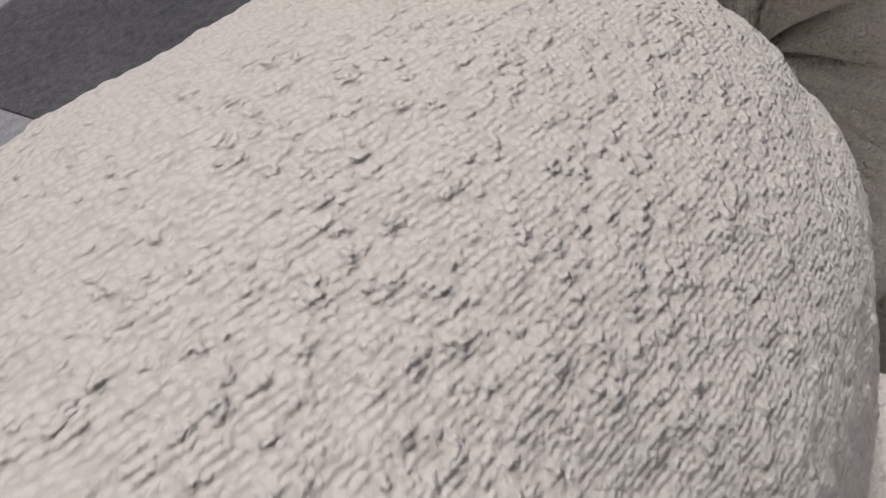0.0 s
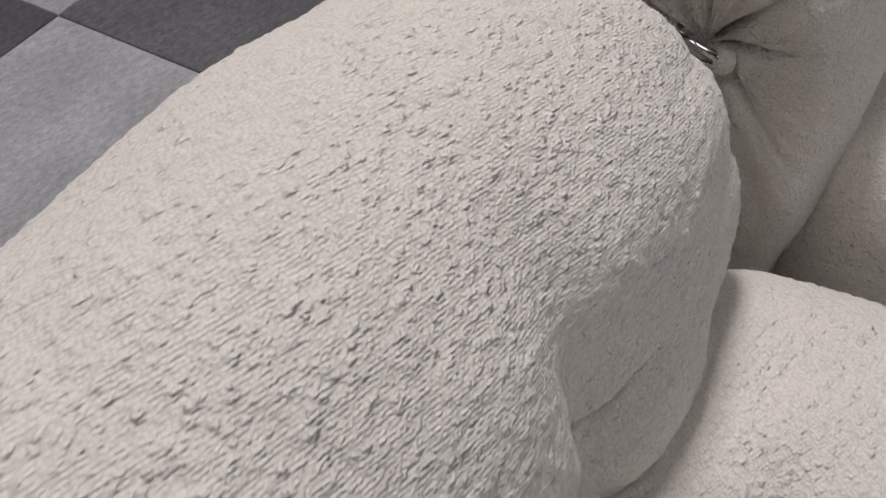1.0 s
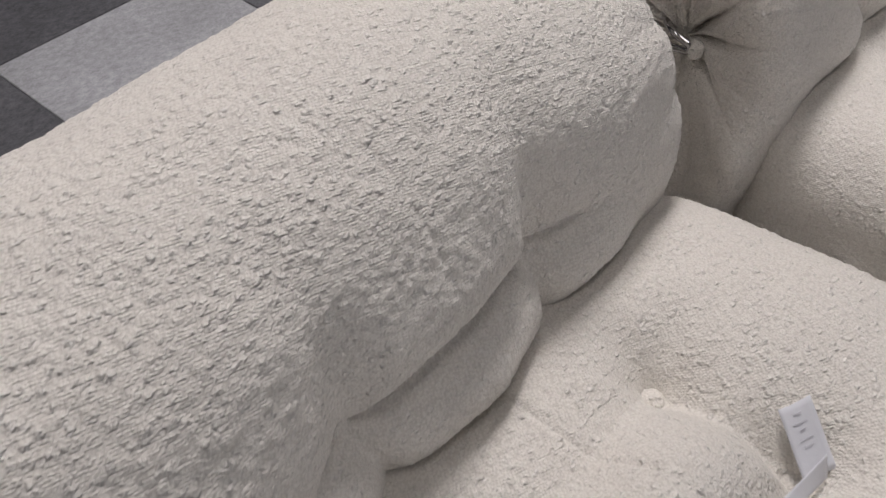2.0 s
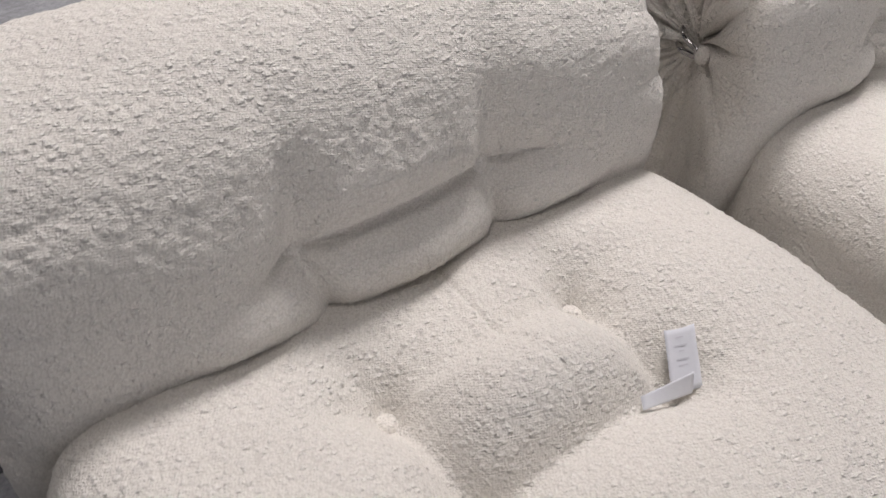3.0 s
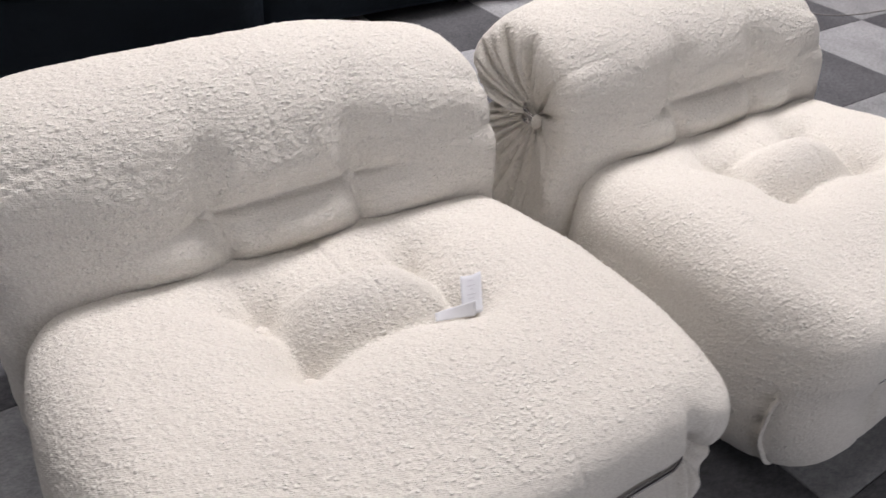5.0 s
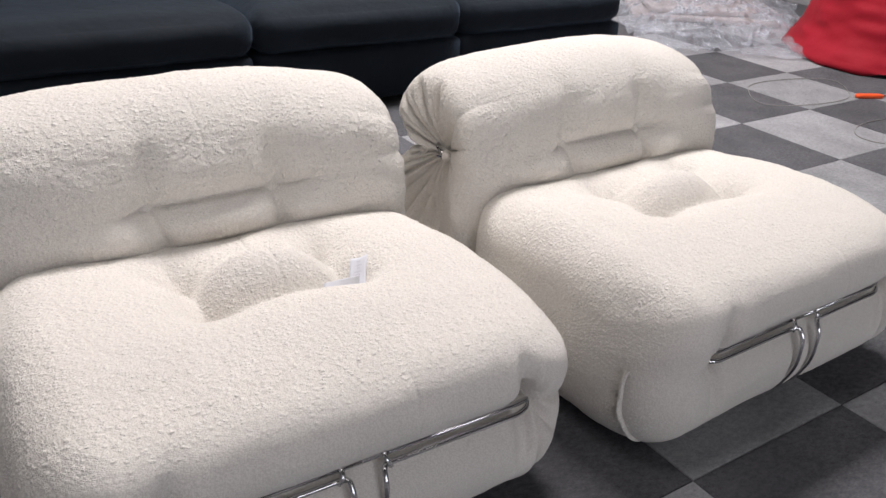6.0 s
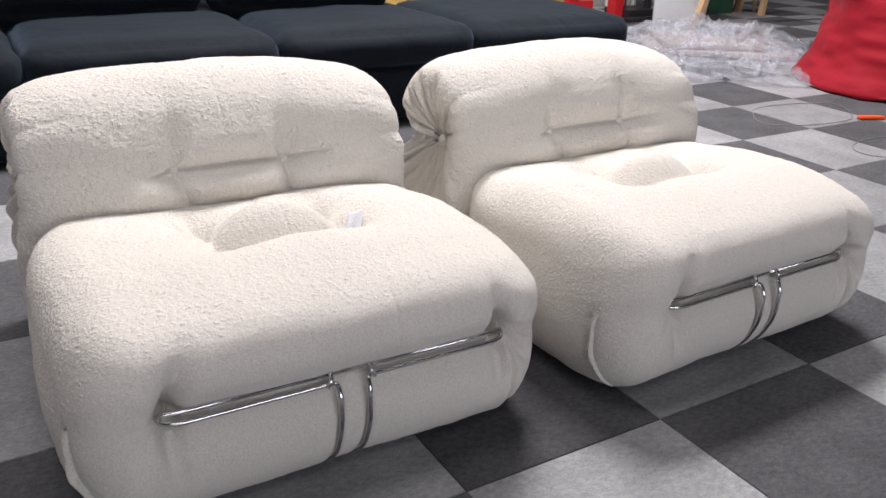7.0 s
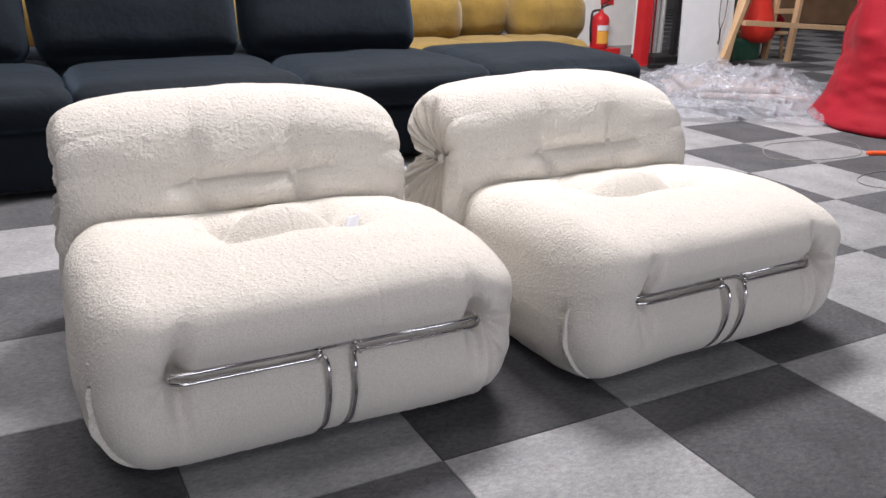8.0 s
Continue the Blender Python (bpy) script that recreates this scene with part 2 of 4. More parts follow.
def grid_normals(P):
    du = np.gradient(P, axis=0)
    w = np.concatenate([P[:, -1:], P, P[:, :1]], 1)
    dv = (w[:, 2:] - w[:, :-2]) / 2
    n = np.cross(du, dv)
    return n / np.maximum(np.linalg.norm(n, axis=2, keepdims=True), 1e-9)


def hash01(c, seed):
    h = (c[..., 0] * 374761393 + c[..., 1] * 668265263 + c[..., 2] * 2147483647 + seed * 974711) & 0xFFFFFFFF
    h = ((h ^ (h >> 13)) * 1274126177) & 0xFFFFFFFF
    return ((h ^ (h >> 16)) & 0xFFFF) / 65535.0


def nubs(P, cell, seed):
    """Little rounded knots of yarn, one in each cell of space, of uneven height."""
    q = P / cell
    base = np.floor(q).astype(np.int64)
    best = np.zeros(len(q))
    for ox in (-1, 0, 1):
        for oy in (-1, 0, 1):
            for oz in (-1, 0, 1):
                c = base + np.array((ox, oy, oz))
                centre = c + np.stack([hash01(c, seed + k) for k in (1, 2, 3)], -1)
                size = 0.45 + 0.5 * hash01(c, seed + 4)
                d2 = ((q - centre) ** 2).sum(1) / size ** 2
                best = np.maximum(best, np.clip(1 - d2, 0, 1) * (0.35 + 0.65 * hash01(c, seed + 5)))
    return best


def value_noise(P, cell, seed):
    q = P / cell
    b = np.floor(q).astype(np.int64)
    f = q - b
    f = f * f * (3 - 2 * f)
    out = 0
    for ox in (0, 1):
        for oy in (0, 1):
            for oz in (0, 1):
                w = (f[:, 0] if ox else 1 - f[:, 0]) * (f[:, 1] if oy else 1 - f[:, 1]) * (f[:, 2] if oz else 1 - f[:, 2])
                out = out + w * hash01(b + np.array((ox, oy, oz)), seed)
    return out * 2 - 1


def step01(x, a, b):
    t = np.clip((x - a) / (b - a), 0, 1)
    return t * t * (3 - 2 * t)


def crease(x, y, ax, ay, bx, by, depth, width, taper=0.0):
    """Depth of a valley along the line from a to b; taper fades it towards b."""
    dx, dy = bx - ax, by - ay
    t = np.clip(((x - ax) * dx + (y - ay) * dy) / (dx * dx + dy * dy), 0, 1)
    d = np.hypot(x - ax - t * dx, y - ay - t * dy)
    return depth * (1 - taper * t) * np.exp(-(np.sqrt(d * d + (0.22 * width) ** 2) - 0.22 * width) / width)


def valley(x, y, ax, ay, bx, by, depth, width, taper=0.0):
    """As crease, with a rounded bottom."""
    dx, dy = bx - ax, by - ay
    t = np.clip(((x - ax) * dx + (y - ay) * dy) / (dx * dx + dy * dy), 0, 1)
    d2 = (x - ax - t * dx) ** 2 + (y - ay - t * dy) ** 2
    return depth * (1 - taper * t) * np.exp(-d2 / width ** 2)


def dimple(x, y, cx, cy, depth, width):
    d = np.hypot(x - cx, y - cy)
    return depth * np.exp(-(np.sqrt(d * d + (0.3 * width) ** 2) - 0.3 * width) / width)


def tube(name, points, radius, material, parent=None, label="", sides=10, closed=False):
    """A round rod along a line of places."""
    p = np.array(points, float)
    t = np.roll(p, -1, 0) - np.roll(p, 1, 0) if closed else np.gradient(p, axis=0)
    t /= np.maximum(np.linalg.norm(t, axis=1, keepdims=True), 1e-9)
    n = np.cross(t[0], (0.31, 0.17, 0.93))
    rings = []
    for k in range(len(p)):
        n = n - t[k] * n.dot(t[k])
        n /= np.linalg.norm(n)
        b = np.cross(t[k], n)
        a = np.linspace(0, 2 * np.pi, sides, endpoint=False)[:, None]
        rings.append(p[k] + radius * (np.cos(a) * n + np.sin(a) * b))
    P = np.array(rings)
    if not closed:
        P = np.concatenate([np.repeat(p[:1, None], sides, 1), P, np.repeat(p[-1:, None], sides, 1)])
    return link_mesh(name, grid_mesh(name, P, True, closed), material, parent, label)


def rounded(points, radius=0.02, steps=6):
    """The line through corner places, with its corners turned into bends."""
    p = [np.array(v, float) for v in points]
    out = [p[0]]
    for a, b, c in zip(p, p[1:], p[2:]):
        la, lc = np.linalg.norm(a - b), np.linalg.norm(c - b)
        r = min(radius, la * 0.48, lc * 0.48)
        s, e = b + (a - b) / la * r, b + (c - b) / lc * r
        for k in range(steps + 1):
            u = k / steps
            out.append((1 - u) ** 2 * s + 2 * u * (1 - u) * b + u * u * e)
    return out + [p[-1]]


def soft_box(name, w, d, h, r, material, parent=None, label="", puff=0.0, n=14, rumple=0.0, seed=0, m=None):
    """A stuffed or rounded block, standing on z = 0 of its parent: width x, depth y, height z."""
    half = np.array((w, d, h)) / 2
    bm = bmesh.new()
    bmesh.ops.create_cube(bm, size=2.0)
    bmesh.ops.subdivide_edges(bm, edges=bm.edges[:], cuts=n, use_grid_fill=True)
    P = np.array([v.co for v in bm.verts])
    Q = np.sin(P * np.pi / 2) * 0.35 + P * 0.65
    Q = Q * half
    inner = np.clip(Q, -(half - r), half - r)
    off = Q - inner
    ln = np.linalg.norm(off, axis=1, keepdims=True)
    R = inner + np.where(ln > 1e-9, off / np.maximum(ln, 1e-9) * r, 0)
    fx, fy = 1 - np.clip(np.abs(P[:, 0]), 0, 1) ** 2.5, 1 - np.clip(np.abs(P[:, 1]), 0, 1) ** 2.5
    fz = 1 - np.clip(np.abs(P[:, 2]), 0, 1) ** 2.5
    R[:, 2] += np.sign(P[:, 2]) * puff * fx * fy * (np.abs(P[:, 2]) > 0.1)
    R[:, 1] += np.sign(P[:, 1]) * 0.6 * puff * fx * fz * (np.abs(P[:, 1]) > 0.1)
    if rumple:
        N = R / np.linalg.norm(R, axis=1, keepdims=True)
        R = R + N * (rumple * (value_noise(R + 5, 0.22, seed) + 0.5 * value_noise(R + 9, 0.09, seed + 3)))[:, None]
    R[:, 2] += half[2]
    for v, c in zip(bm.verts, R):
        v.co = c
    if m is not None:
        bmesh.ops.transform(bm, matrix=m, verts=bm.verts[:])
    return part(name, bm, material, parent, label)


def box(name, w, d, h, material, parent=None, label="", m=None, bevel=0.004):
    """A hard block with eased edges, centred in x and y, standing on z = 0."""
    bm = bmesh.new()
    bmesh.ops.create_cube(bm, size=1.0)
    bmesh.ops.transform(bm, matrix=Matrix.Translation((0, 0, h / 2)) @ Matrix.Diagonal((w, d, h, 1)), verts=bm.verts[:])
    if bevel:
        bmesh.ops.bevel(bm, geom=bm.edges[:], offset=bevel, segments=2, affect="EDGES", profile=0.7)
    if m is not None:
        bmesh.ops.transform(bm, matrix=m, verts=bm.verts[:])
    return part(name, bm, material, parent, label, smooth=False)


def beam(name, a, b, w, t, material, parent=None, label=""):
    """A straight square-cut bar from a to b."""
    a, b = Vector(a), Vector(b)
    turn = (b - a).to_track_quat("Z", "Y").to_matrix().to_4x4()
    return box(name, w, t, (b - a).length, material, parent, label, Matrix.Translation(a) @ turn, 0.003)


def lathe(name, profile, material, parent=None, label="", sides=24, m=None):
    """A turned form from (radius, z) places."""
    a = np.linspace(0, 2 * np.pi, sides, endpoint=False)
    P = np.array([[(r * np.cos(k), r * np.sin(k), z) for k in a] for r, z in profile])
    mesh = grid_mesh(name, P)
    if m is not None:
        mesh.transform(m)
    return link_mesh(name, mesh, material, parent, label)


# ---------------------------------------------------------------- hall
HALL = (-6.0, 13.0, -8.5, 11.0)      # x and y limits


def build_hall():
    x0, x1, y0, y1 = HALL
    cx, cy, w, d = (x0 + x1) / 2, (y0 + y1) / 2, x1 - x0, y1 - y0
    fx, _, fz, fw, fh = SHOP_FRONT
    left, right = fx - fw / 2, fx + fw / 2
    for ww, x, z0, hh in ((left - x0 + 0.2, (left + x0 - 0.2) / 2, -0.05, CEILING + 0.1), (x1 + 0.2 - right, (x1 + 0.2 + right) / 2, -0.05, CEILING + 0.1),
                          (fw, fx, -0.05, fz - fh / 2 + 0.05), (fw, fx, fz + fh / 2, CEILING + 0.05 - fz - fh / 2)):
        ob = box("wall_south", ww, 0.2, hh, GREY_WALL, None, "", pose(x, y0 - 0.1, z0), 0)
        tagged(ob, "plain grey painted wall round the shop front", "wall", kind="structure")
    window = thing("window_1", "wide shop front window with a dark metal frame", "window", pose(fx, y0 - 0.1, fz - fh / 2), kind="structure")
    for px in (-fw / 2 + 0.03, -fw / 6, fw / 6, fw / 2 - 0.03):
        box("window_frame", 0.06, 0.08, fh, BLACK_PAINT, window, "", pose(px, 0, 0))
    for k in (-1, 0, 1):
        pane = box("pane", fw / 3 - 0.07, 0.008, fh - 0.02, GLASS, window, "clear glass pane", pose(k * fw / 3, 0, 0.01), 0)
        pane.visible_shadow = False
    for name, ww, dd, x, y in (("wall_north", w + 0.4, 0.2, cx, y1 + 0.1),
                               ("wall_east", 0.2, d, x1 + 0.1, cy), ("wall_west", 0.2, d, x0 - 0.1, cy)):
        ob = box(name, ww, dd, CEILING + 0.1, GREY_WALL, None, "", pose(x, y, -0.05), 0)
        tagged(ob, "plain grey painted wall of the showroom hall", "wall", kind="structure")
    ob = box("ceiling", w + 0.4, d + 0.4, 0.15, DARK_CEILING, None, "", pose(cx, cy, CEILING), 0)
    tagged(ob, "flat dark painted ceiling of the hall", "ceiling", kind="structure")
    for x, y, _ in PANELS:
        lamp = thing("ceiling_light", "wide lit light panel hanging under the ceiling", "ceiling light", pose(x, y, CEILING - PANEL_DROP), "light panels under the ceiling")
        box("housing", PANEL_SIZE[0] + 0.06, PANEL_SIZE[1] + 0.06, 0.04, WHITE_WALL, lamp, "", pose(0, 0, 0.0))
        box("diffuser", *PANEL_SIZE, 0.02, DIFFUSER, lamp, "", pose(0, 0, -0.021), 0.004)
        for sx in (-0.5, 0.5):
            tube("hanger", [(sx, 0, 0.04), (sx, 0, PANEL_DROP)], 0.006, BLACK_PAINT, lamp, sides=6)


build_hall()


# ---------------------------------------------------------------- lounge chairs
KNOT = (0.762, 0.424)                 # y, z of the gathered end of the backrest
SEAT_LOOP = [(0.15, 0.0), (0.045, 0.020), (-0.018, 0.076), (-0.043, 0.15), (-0.040, 0.24), (-0.046, 0.31), (-0.018, 0.368), (0.05, 0.395),
             (0.19, 0.405), (0.36, 0.398), (0.50, 0.383), (0.585, 0.374), (0.625, 0.352), (0.640, 0.29), (0.640, 0.2), (0.62, 0.1), (0.55, 0.01), (0.37, 0.0)]
BACK_LOOP = [(0.68, 0.0), (0.615, 0.05), (0.595, 0.18), (0.588, 0.30), (0.592, 0.38), (0.603, 0.455), (0.628, 0.525), (0.655, 0.580),
             (0.70, 0.618), (0.755, 0.642), (0.82, 0.650), (0.885, 0.634), (0.94, 0.599), (0.982, 0.550), (0.998, 0.50), (0.978, 0.455), (0.92, 0.428), (0.83, 0.424), (0.92, 0.39),
             (1.0, 0.29), (1.015, 0.17), (0.97, 0.06), (0.88, 0.005), (0.78, 0.0)]
SEAM = [(0.056, 0.225), (0.06, 0.20), (0.062, 0.15), (0.058, 0.10), (0.05, 0.06), (0.05, 0.03), (0.06, 0.01)]   # front edge of a side panel
SEAT_BUTTONS = [(-0.130, 0.470), (0.140, 0.470), (-0.125, 0.312), (0.140, 0.312)]
BACK_BUTTONS = [(-0.140, 0.452), (0.120, 0.452)]


def seat_surface(fine, seed, shift, tuft, hem, half, reach, wide):
    """The seat: a thick folded pad, pinched by the rod along its front and tufted on top."""
    r, yc, zc, hy, hz = 0.11, 0.29, 0.2, 0.33, 0.203
    loop = smooth_loop(SEAT_LOOP, int(430 * fine), lambda y, z: np.where((z > 0.1) & (y < 0.60), 1.0, 0.25))
    flat = half - r
    xs, ins, cap = [], [], []
    for a in np.linspace(0, np.pi / 2, int(46 * fine))[::-1][:-1]:
        xs.append(-flat - r * np.sin(a)), ins.append(r * (1 - np.cos(a))), cap.append(0)
    for x in np.linspace(-flat, flat, int(300 * fine)):
        xs.append(x), ins.append(0), cap.append(0)
    for a in np.linspace(0, np.pi / 2, int(46 * fine))[1:]:
        xs.append(flat + r * np.sin(a)), ins.append(r * (1 - np.cos(a))), cap.append(0)
    for s in np.linspace(0, 1, int(20 * fine))[1:]:
        xs.append(half + 0.012 * np.sin(s * np.pi / 2)), ins.append(r), cap.append(s)
        xs.insert(0, -half - 0.012 * np.sin(s * np.pi / 2)), ins.insert(0, r), cap.insert(0, s)
    xs, ins, cap = (np.array(v)[:, None] for v in (xs, ins, cap))
    y = yc + (loop[None, :, 0] - yc) * (1 - ins / hy) * (1 - cap)
    z = zc + (loop[None, :, 1] - zc) * (1 - ins / hz) * (1 - cap)
    plan = 1 + 0.012 * np.exp(-((y - 0.33) / 0.2) ** 2) - 0.036 * step01(-y, -0.2, 0.03) - np.where(xs > 0, wide, 0.020) - np.where(xs > 0, 0.02, 0.025) * step01(y, 0.42, 0.62)
    z = z - 0.018 * step01(xs, 0.2, 0.48) * step01(z, 0.28, 0.38)
    P = np.stack([xs * plan, y, z], -1)
    N = grid_normals(P)
    X, Y, Z = P[..., 0], P[..., 1], P[..., 2]
    top, front = step01(N[..., 2], 0.35, 0.8), step01(-N[..., 1], 0.2, 0.6)
    (ax, ay), (bx, by), (cx, cy), (dx, dy) = SEAT_BUTTONS
    pits = [dimple(X, Y, px, py, 0.020, 0.026) + 0.012 * np.exp(-((X - px) ** 2 + (Y - py) ** 2) / 0.055 ** 2) for px, py in SEAT_BUTTONS]
    lines = [crease(X, Y, ax, ay, bx, by, 0.020, 0.030), crease(X, Y, cx, cy, dx, dy, 0.038, 0.032), crease(X, Y, ax, ay, cx, cy, 0.042, 0.032),
             crease(X, Y, bx, by, dx, dy, 0.040, 0.032), crease(X, Y, ax, ay, -0.150, 0.56, 0.034, 0.034, 1.0), crease(X, Y, bx, by, 0.165, 0.56, 0.034, 0.034, 1.0),
             crease(X, Y, cx, cy, -0.17, 0.25, 0.034, 0.03, 1.0), crease(X, Y, dx, dy, 0.18, 0.25, 0.034, 0.03, 1.0),
             crease(X, Y, ax, ay, -0.24, 0.50, 0.03, 0.035, 1.0), crease(X, Y, bx, by, 0.25, 0.50, 0.03, 0.035, 1.0)]
    down = top * tuft * (np.maximum.reduce(lines) + np.maximum.reduce(pits))
    down = down - top * (0.040 * np.exp(-(((X - 0.006) / 0.108) ** 2 + ((Y - 0.391) / 0.066) ** 2)) + 0.014 * np.exp(-((X / 0.3) ** 2 + ((Y - 0.19) / 0.09) ** 2))
                         + 0.012 * np.exp(-(((np.abs(X) - 0.3) / 0.1) ** 2 + ((Y - 0.375) / 0.13) ** 2)))
    down = down + top * crease(X, Y, 0.02, 0.33, 0.015, 0.585, 0.0042, 0.0026)
    # the pinch of the rod, and the gathers at its two ends
    bar = step01(reach - np.abs(X - shift), 0.0, 0.018)
    span = reach / 0.349
    down = down + front * bar * (0.016 * np.exp(-np.abs(Z - 0.238) / 0.016) + 0.020 * np.exp(-((Z - 0.238) / 0.042) ** 2))
    down = down + front * 0.009 * np.exp(-((np.abs(X - shift) - 0.028) / 0.009) ** 2) * step01(0.225 - Z, 0.0, 0.02)
    gather = 0
    U = (X - shift) / span
    for s in (-1, 1):
        for ex, ez, dep in ((0.31, 0.34, 0.012), (0.35, 0.335, 0.007), (0.405, 0.30, 0.006), (0.42, 0.235, 0.008), (0.40, 0.18, 0.008), (0.335, 0.14, 0.012), (0.30, 0.17, 0.006)):
            gather = np.maximum(gather, crease(U, Z, s * 0.35, 0.243, s * ex, ez, dep * 2.0, 0.012, 0.9))
        gather = gather + valley(U, Z, s * 0.335, 0.25, s * 0.305, 0.36, 0.042, 0.020, 0.9) + valley(U, Z, s * 0.33, 0.235, s * 0.325, 0.10, 0.026, 0.018, 0.9)
    gather = gather + valley(U, Z, 0.37, 0.245, 0.43, 0.225, 0.055, 0.012, 0.8) + valley(U, Z, 0.37, 0.24, 0.42, 0.16, 0.05, 0.012, 0.8)
    gather = gather + crease(U, Z, 0.358, 0.225, 0.385, 0.03, 0.020, 0.005)
    down = down + front * gather + front * crease(X, Z, 0.09, 0.29, 0.092, 0.38, 0.0022, 0.003)
    side = step01(np.abs(N[..., 0]), 0.3, 0.6)
    for (sy, sz), (ty, tz) in zip(SEAM, SEAM[1:]):
        down = down + side * crease(Y, Z, sy + hem + 0.010, sz, ty + hem + 0.010, tz, 0.006, 0.006)
    flatP = P.reshape(-1, 3)
    lumps = 0.0045 * value_noise(flatP + 3, 0.16, seed) + 0.002 * value_noise(flatP + 7, 0.05, seed + 1)
    yarn = 0.0021 * nubs(flatP, 0.0098, seed + 2)
    yarn = yarn * (0.3 + 0.7 * step01(flatP[:, 1], -0.03, 0.04))
    out = P + N * ((lumps + yarn).reshape(X.shape) - down)[..., None]
    out[..., 2] = np.maximum(out[..., 2], 0.001)
    return out, P, N


def back_surface(fine, seed, bulge):
    """The backrest: a pad folded over, drawn together at both ends and tufted by two buttons."""
    loop = smooth_loop(BACK_LOOP, int(430 * fine), lambda y, z: np.where((z > 0.3) & (y < 1.0) & ((z > 0.47) | (y < 0.72)), 1.0, 0.3))
    a = np.linspace(0, 1, int(90 * fine))[1:]
    ex, es = 0.33 + 0.118 * np.sin(0.77 * np.pi * a), 1 - a ** 2.4
    mid = np.linspace(-0.33, 0.33, int(290 * fine))
    xs = np.r_[-(0.33 + (ex[::-1] - 0.33) * bulge / 0.118), mid, ex][:, None]
    sc = np.r_[es[::-1], np.ones(len(mid)), es][:, None]
    al = np.r_[a[::-1], np.zeros(len(mid)), a][:, None]
    ky, kz = KNOT
    y = ky + (loop[None, :, 0] - ky) * sc
    lift = np.where(loop[None, :, 1] > kz, 1.0 - (0.24 + 0.06 * np.tanh(xs / 0.2)) * np.abs(np.clip(xs / 0.465, -1, 1)) ** 2.3, 1.0)
    z = kz + (loop[None, :, 1] - kz) * sc * lift
    y = y - 0.012 * np.clip(np.abs(xs) / 0.35, 0, 1.2) ** 2 * step01(loop[None, :, 0], 0.84, 1.0) * sc
    narrow = 1 + np.where(xs > 0, 0.004, 0.0) * step01(ky - y, -0.02, 0.12) * step01(0.54 - z, 0.0, 0.1) * step01(np.abs(xs), 0.25, 0.45)
    low = np.where(xs < 0, 0.145 - bulge, 0.0) * step01(kz - loop[None, :, 1], 0.02, 0.15) * np.sin(np.pi * al) ** 2
    wide = np.where(xs > 0, 0.014, 0.0) * step01(loop[None, :, 1] - kz, 0.05, 0.18) * step01(loop[None, :, 0], 0.77, 0.92) * np.sin(np.pi * np.clip(al * 1.1, 0, 1)) ** 2
    P = np.stack([xs * narrow - low + wide, y, z], -1)
    N = grid_normals(P)
    X, Y, Z = P[..., 0], P[..., 1], P[..., 2]
    front = step01(-N[..., 1], -0.3, 0.2) * step01(Z, 0.28, 0.32)
    (ax, az), (bx, bz) = BACK_BUTTONS
    arch = 0.006 * (1 - np.clip(X / 0.14, -1, 1) ** 2)
    lines = [crease(X, Z - arch, ax, az, bx, bz, 0.033, 0.018), crease(X, Z, bx, bz, 0.25, az + 0.012, 0.040, 0.016, 1.0), crease(X, Z, ax, az, -0.22, az - 0.012, 0.038, 0.017, 1.0),
             valley(X, Z, ax, az, ax + 0.005, 0.64, 0.027, 0.032, 1.0), valley(X, Z, bx, bz, bx + 0.012, 0.65, 0.034, 0.032, 1.0),
             crease(X, Z, ax, az, ax + 0.035, 0.34, 0.032, 0.014, 0.5), crease(X, Z, bx, bz, bx + 0.008, 0.34, 0.034, 0.014, 0.5)]
    down = front * (np.maximum.reduce(lines) + dimple(X, Z, ax, az, 0.014, 0.028) + dimple(X, Z, bx, bz, 0.014, 0.028))
    puff = 0.013 * np.exp(-((X + 0.01) / 0.1) ** 2 - ((Z - 0.505) / 0.05) ** 2) + 0.027 * np.exp(-((X + 0.005) / 0.10) ** 2 - ((Z - 0.405) / 0.034) ** 2) + 0.009 * np.exp(-((np.abs(X) - 0.27) / 0.09) ** 2 - ((Z - 0.505) / 0.06) ** 2)
    puff = puff + 0.021 * np.exp(-((np.abs(X + 0.01) - 0.215) / 0.08) ** 2 - ((Z - 0.405) / 0.032) ** 2)
    down = down - front * puff + front * crease(X, Z, -0.005, 0.3, -0.02, 0.62, 0.002, 0.003)
    # gathers fanning out of the knot
    ang = np.arctan2(Z - kz, Y - ky)
    turns = np.where(ang > 0, 8.5, 14.5) * ang
    fan = np.abs(np.sin(turns + 1.1 * np.sin(2 * ang + seed) + seed)) ** 0.7
    fan = fan * 0.75 + 0.25 * np.abs(np.sin(21 * ang + 2 * np.sin(3 * ang + seed)))
    ahead = 0.12 + 1.1 * step01(np.cos(ang), -0.4, 0.1)
    # a few broad folds on the side towards the seat
    reach, ends = np.hypot(Y - ky, Z - kz), step01(np.abs(X), 0.27, 0.36)
    for at, deep in ((2.15, 0.040), (2.75, 0.034), (-2.6, 0.030), (-1.75, 0.016)):
        off = np.abs((ang - at + np.pi) % (2 * np.pi) - np.pi)
        down = down + ends * deep * np.exp(-off / 0.14) * np.exp(-reach / 0.095) * step01(reach, 0.0, 0.02)
    amp = 0.028 * np.sin(np.pi * np.clip((al - 0.36) / 0.64, 0, 1) ** 1.1) * ahead
    flatP = P.reshape(-1, 3)
    lumps = 0.004 * value_noise(flatP + 3, 0.15, seed) + 0.002 * value_noise(flatP + 7, 0.05, seed + 1)
    quiet = np.broadcast_to(1 - 0.6 * step01(al, 0.7, 1.0), X.shape).reshape(-1)
    yarn = quiet * 0.0022 * nubs(flatP, 0.0098, seed + 2)
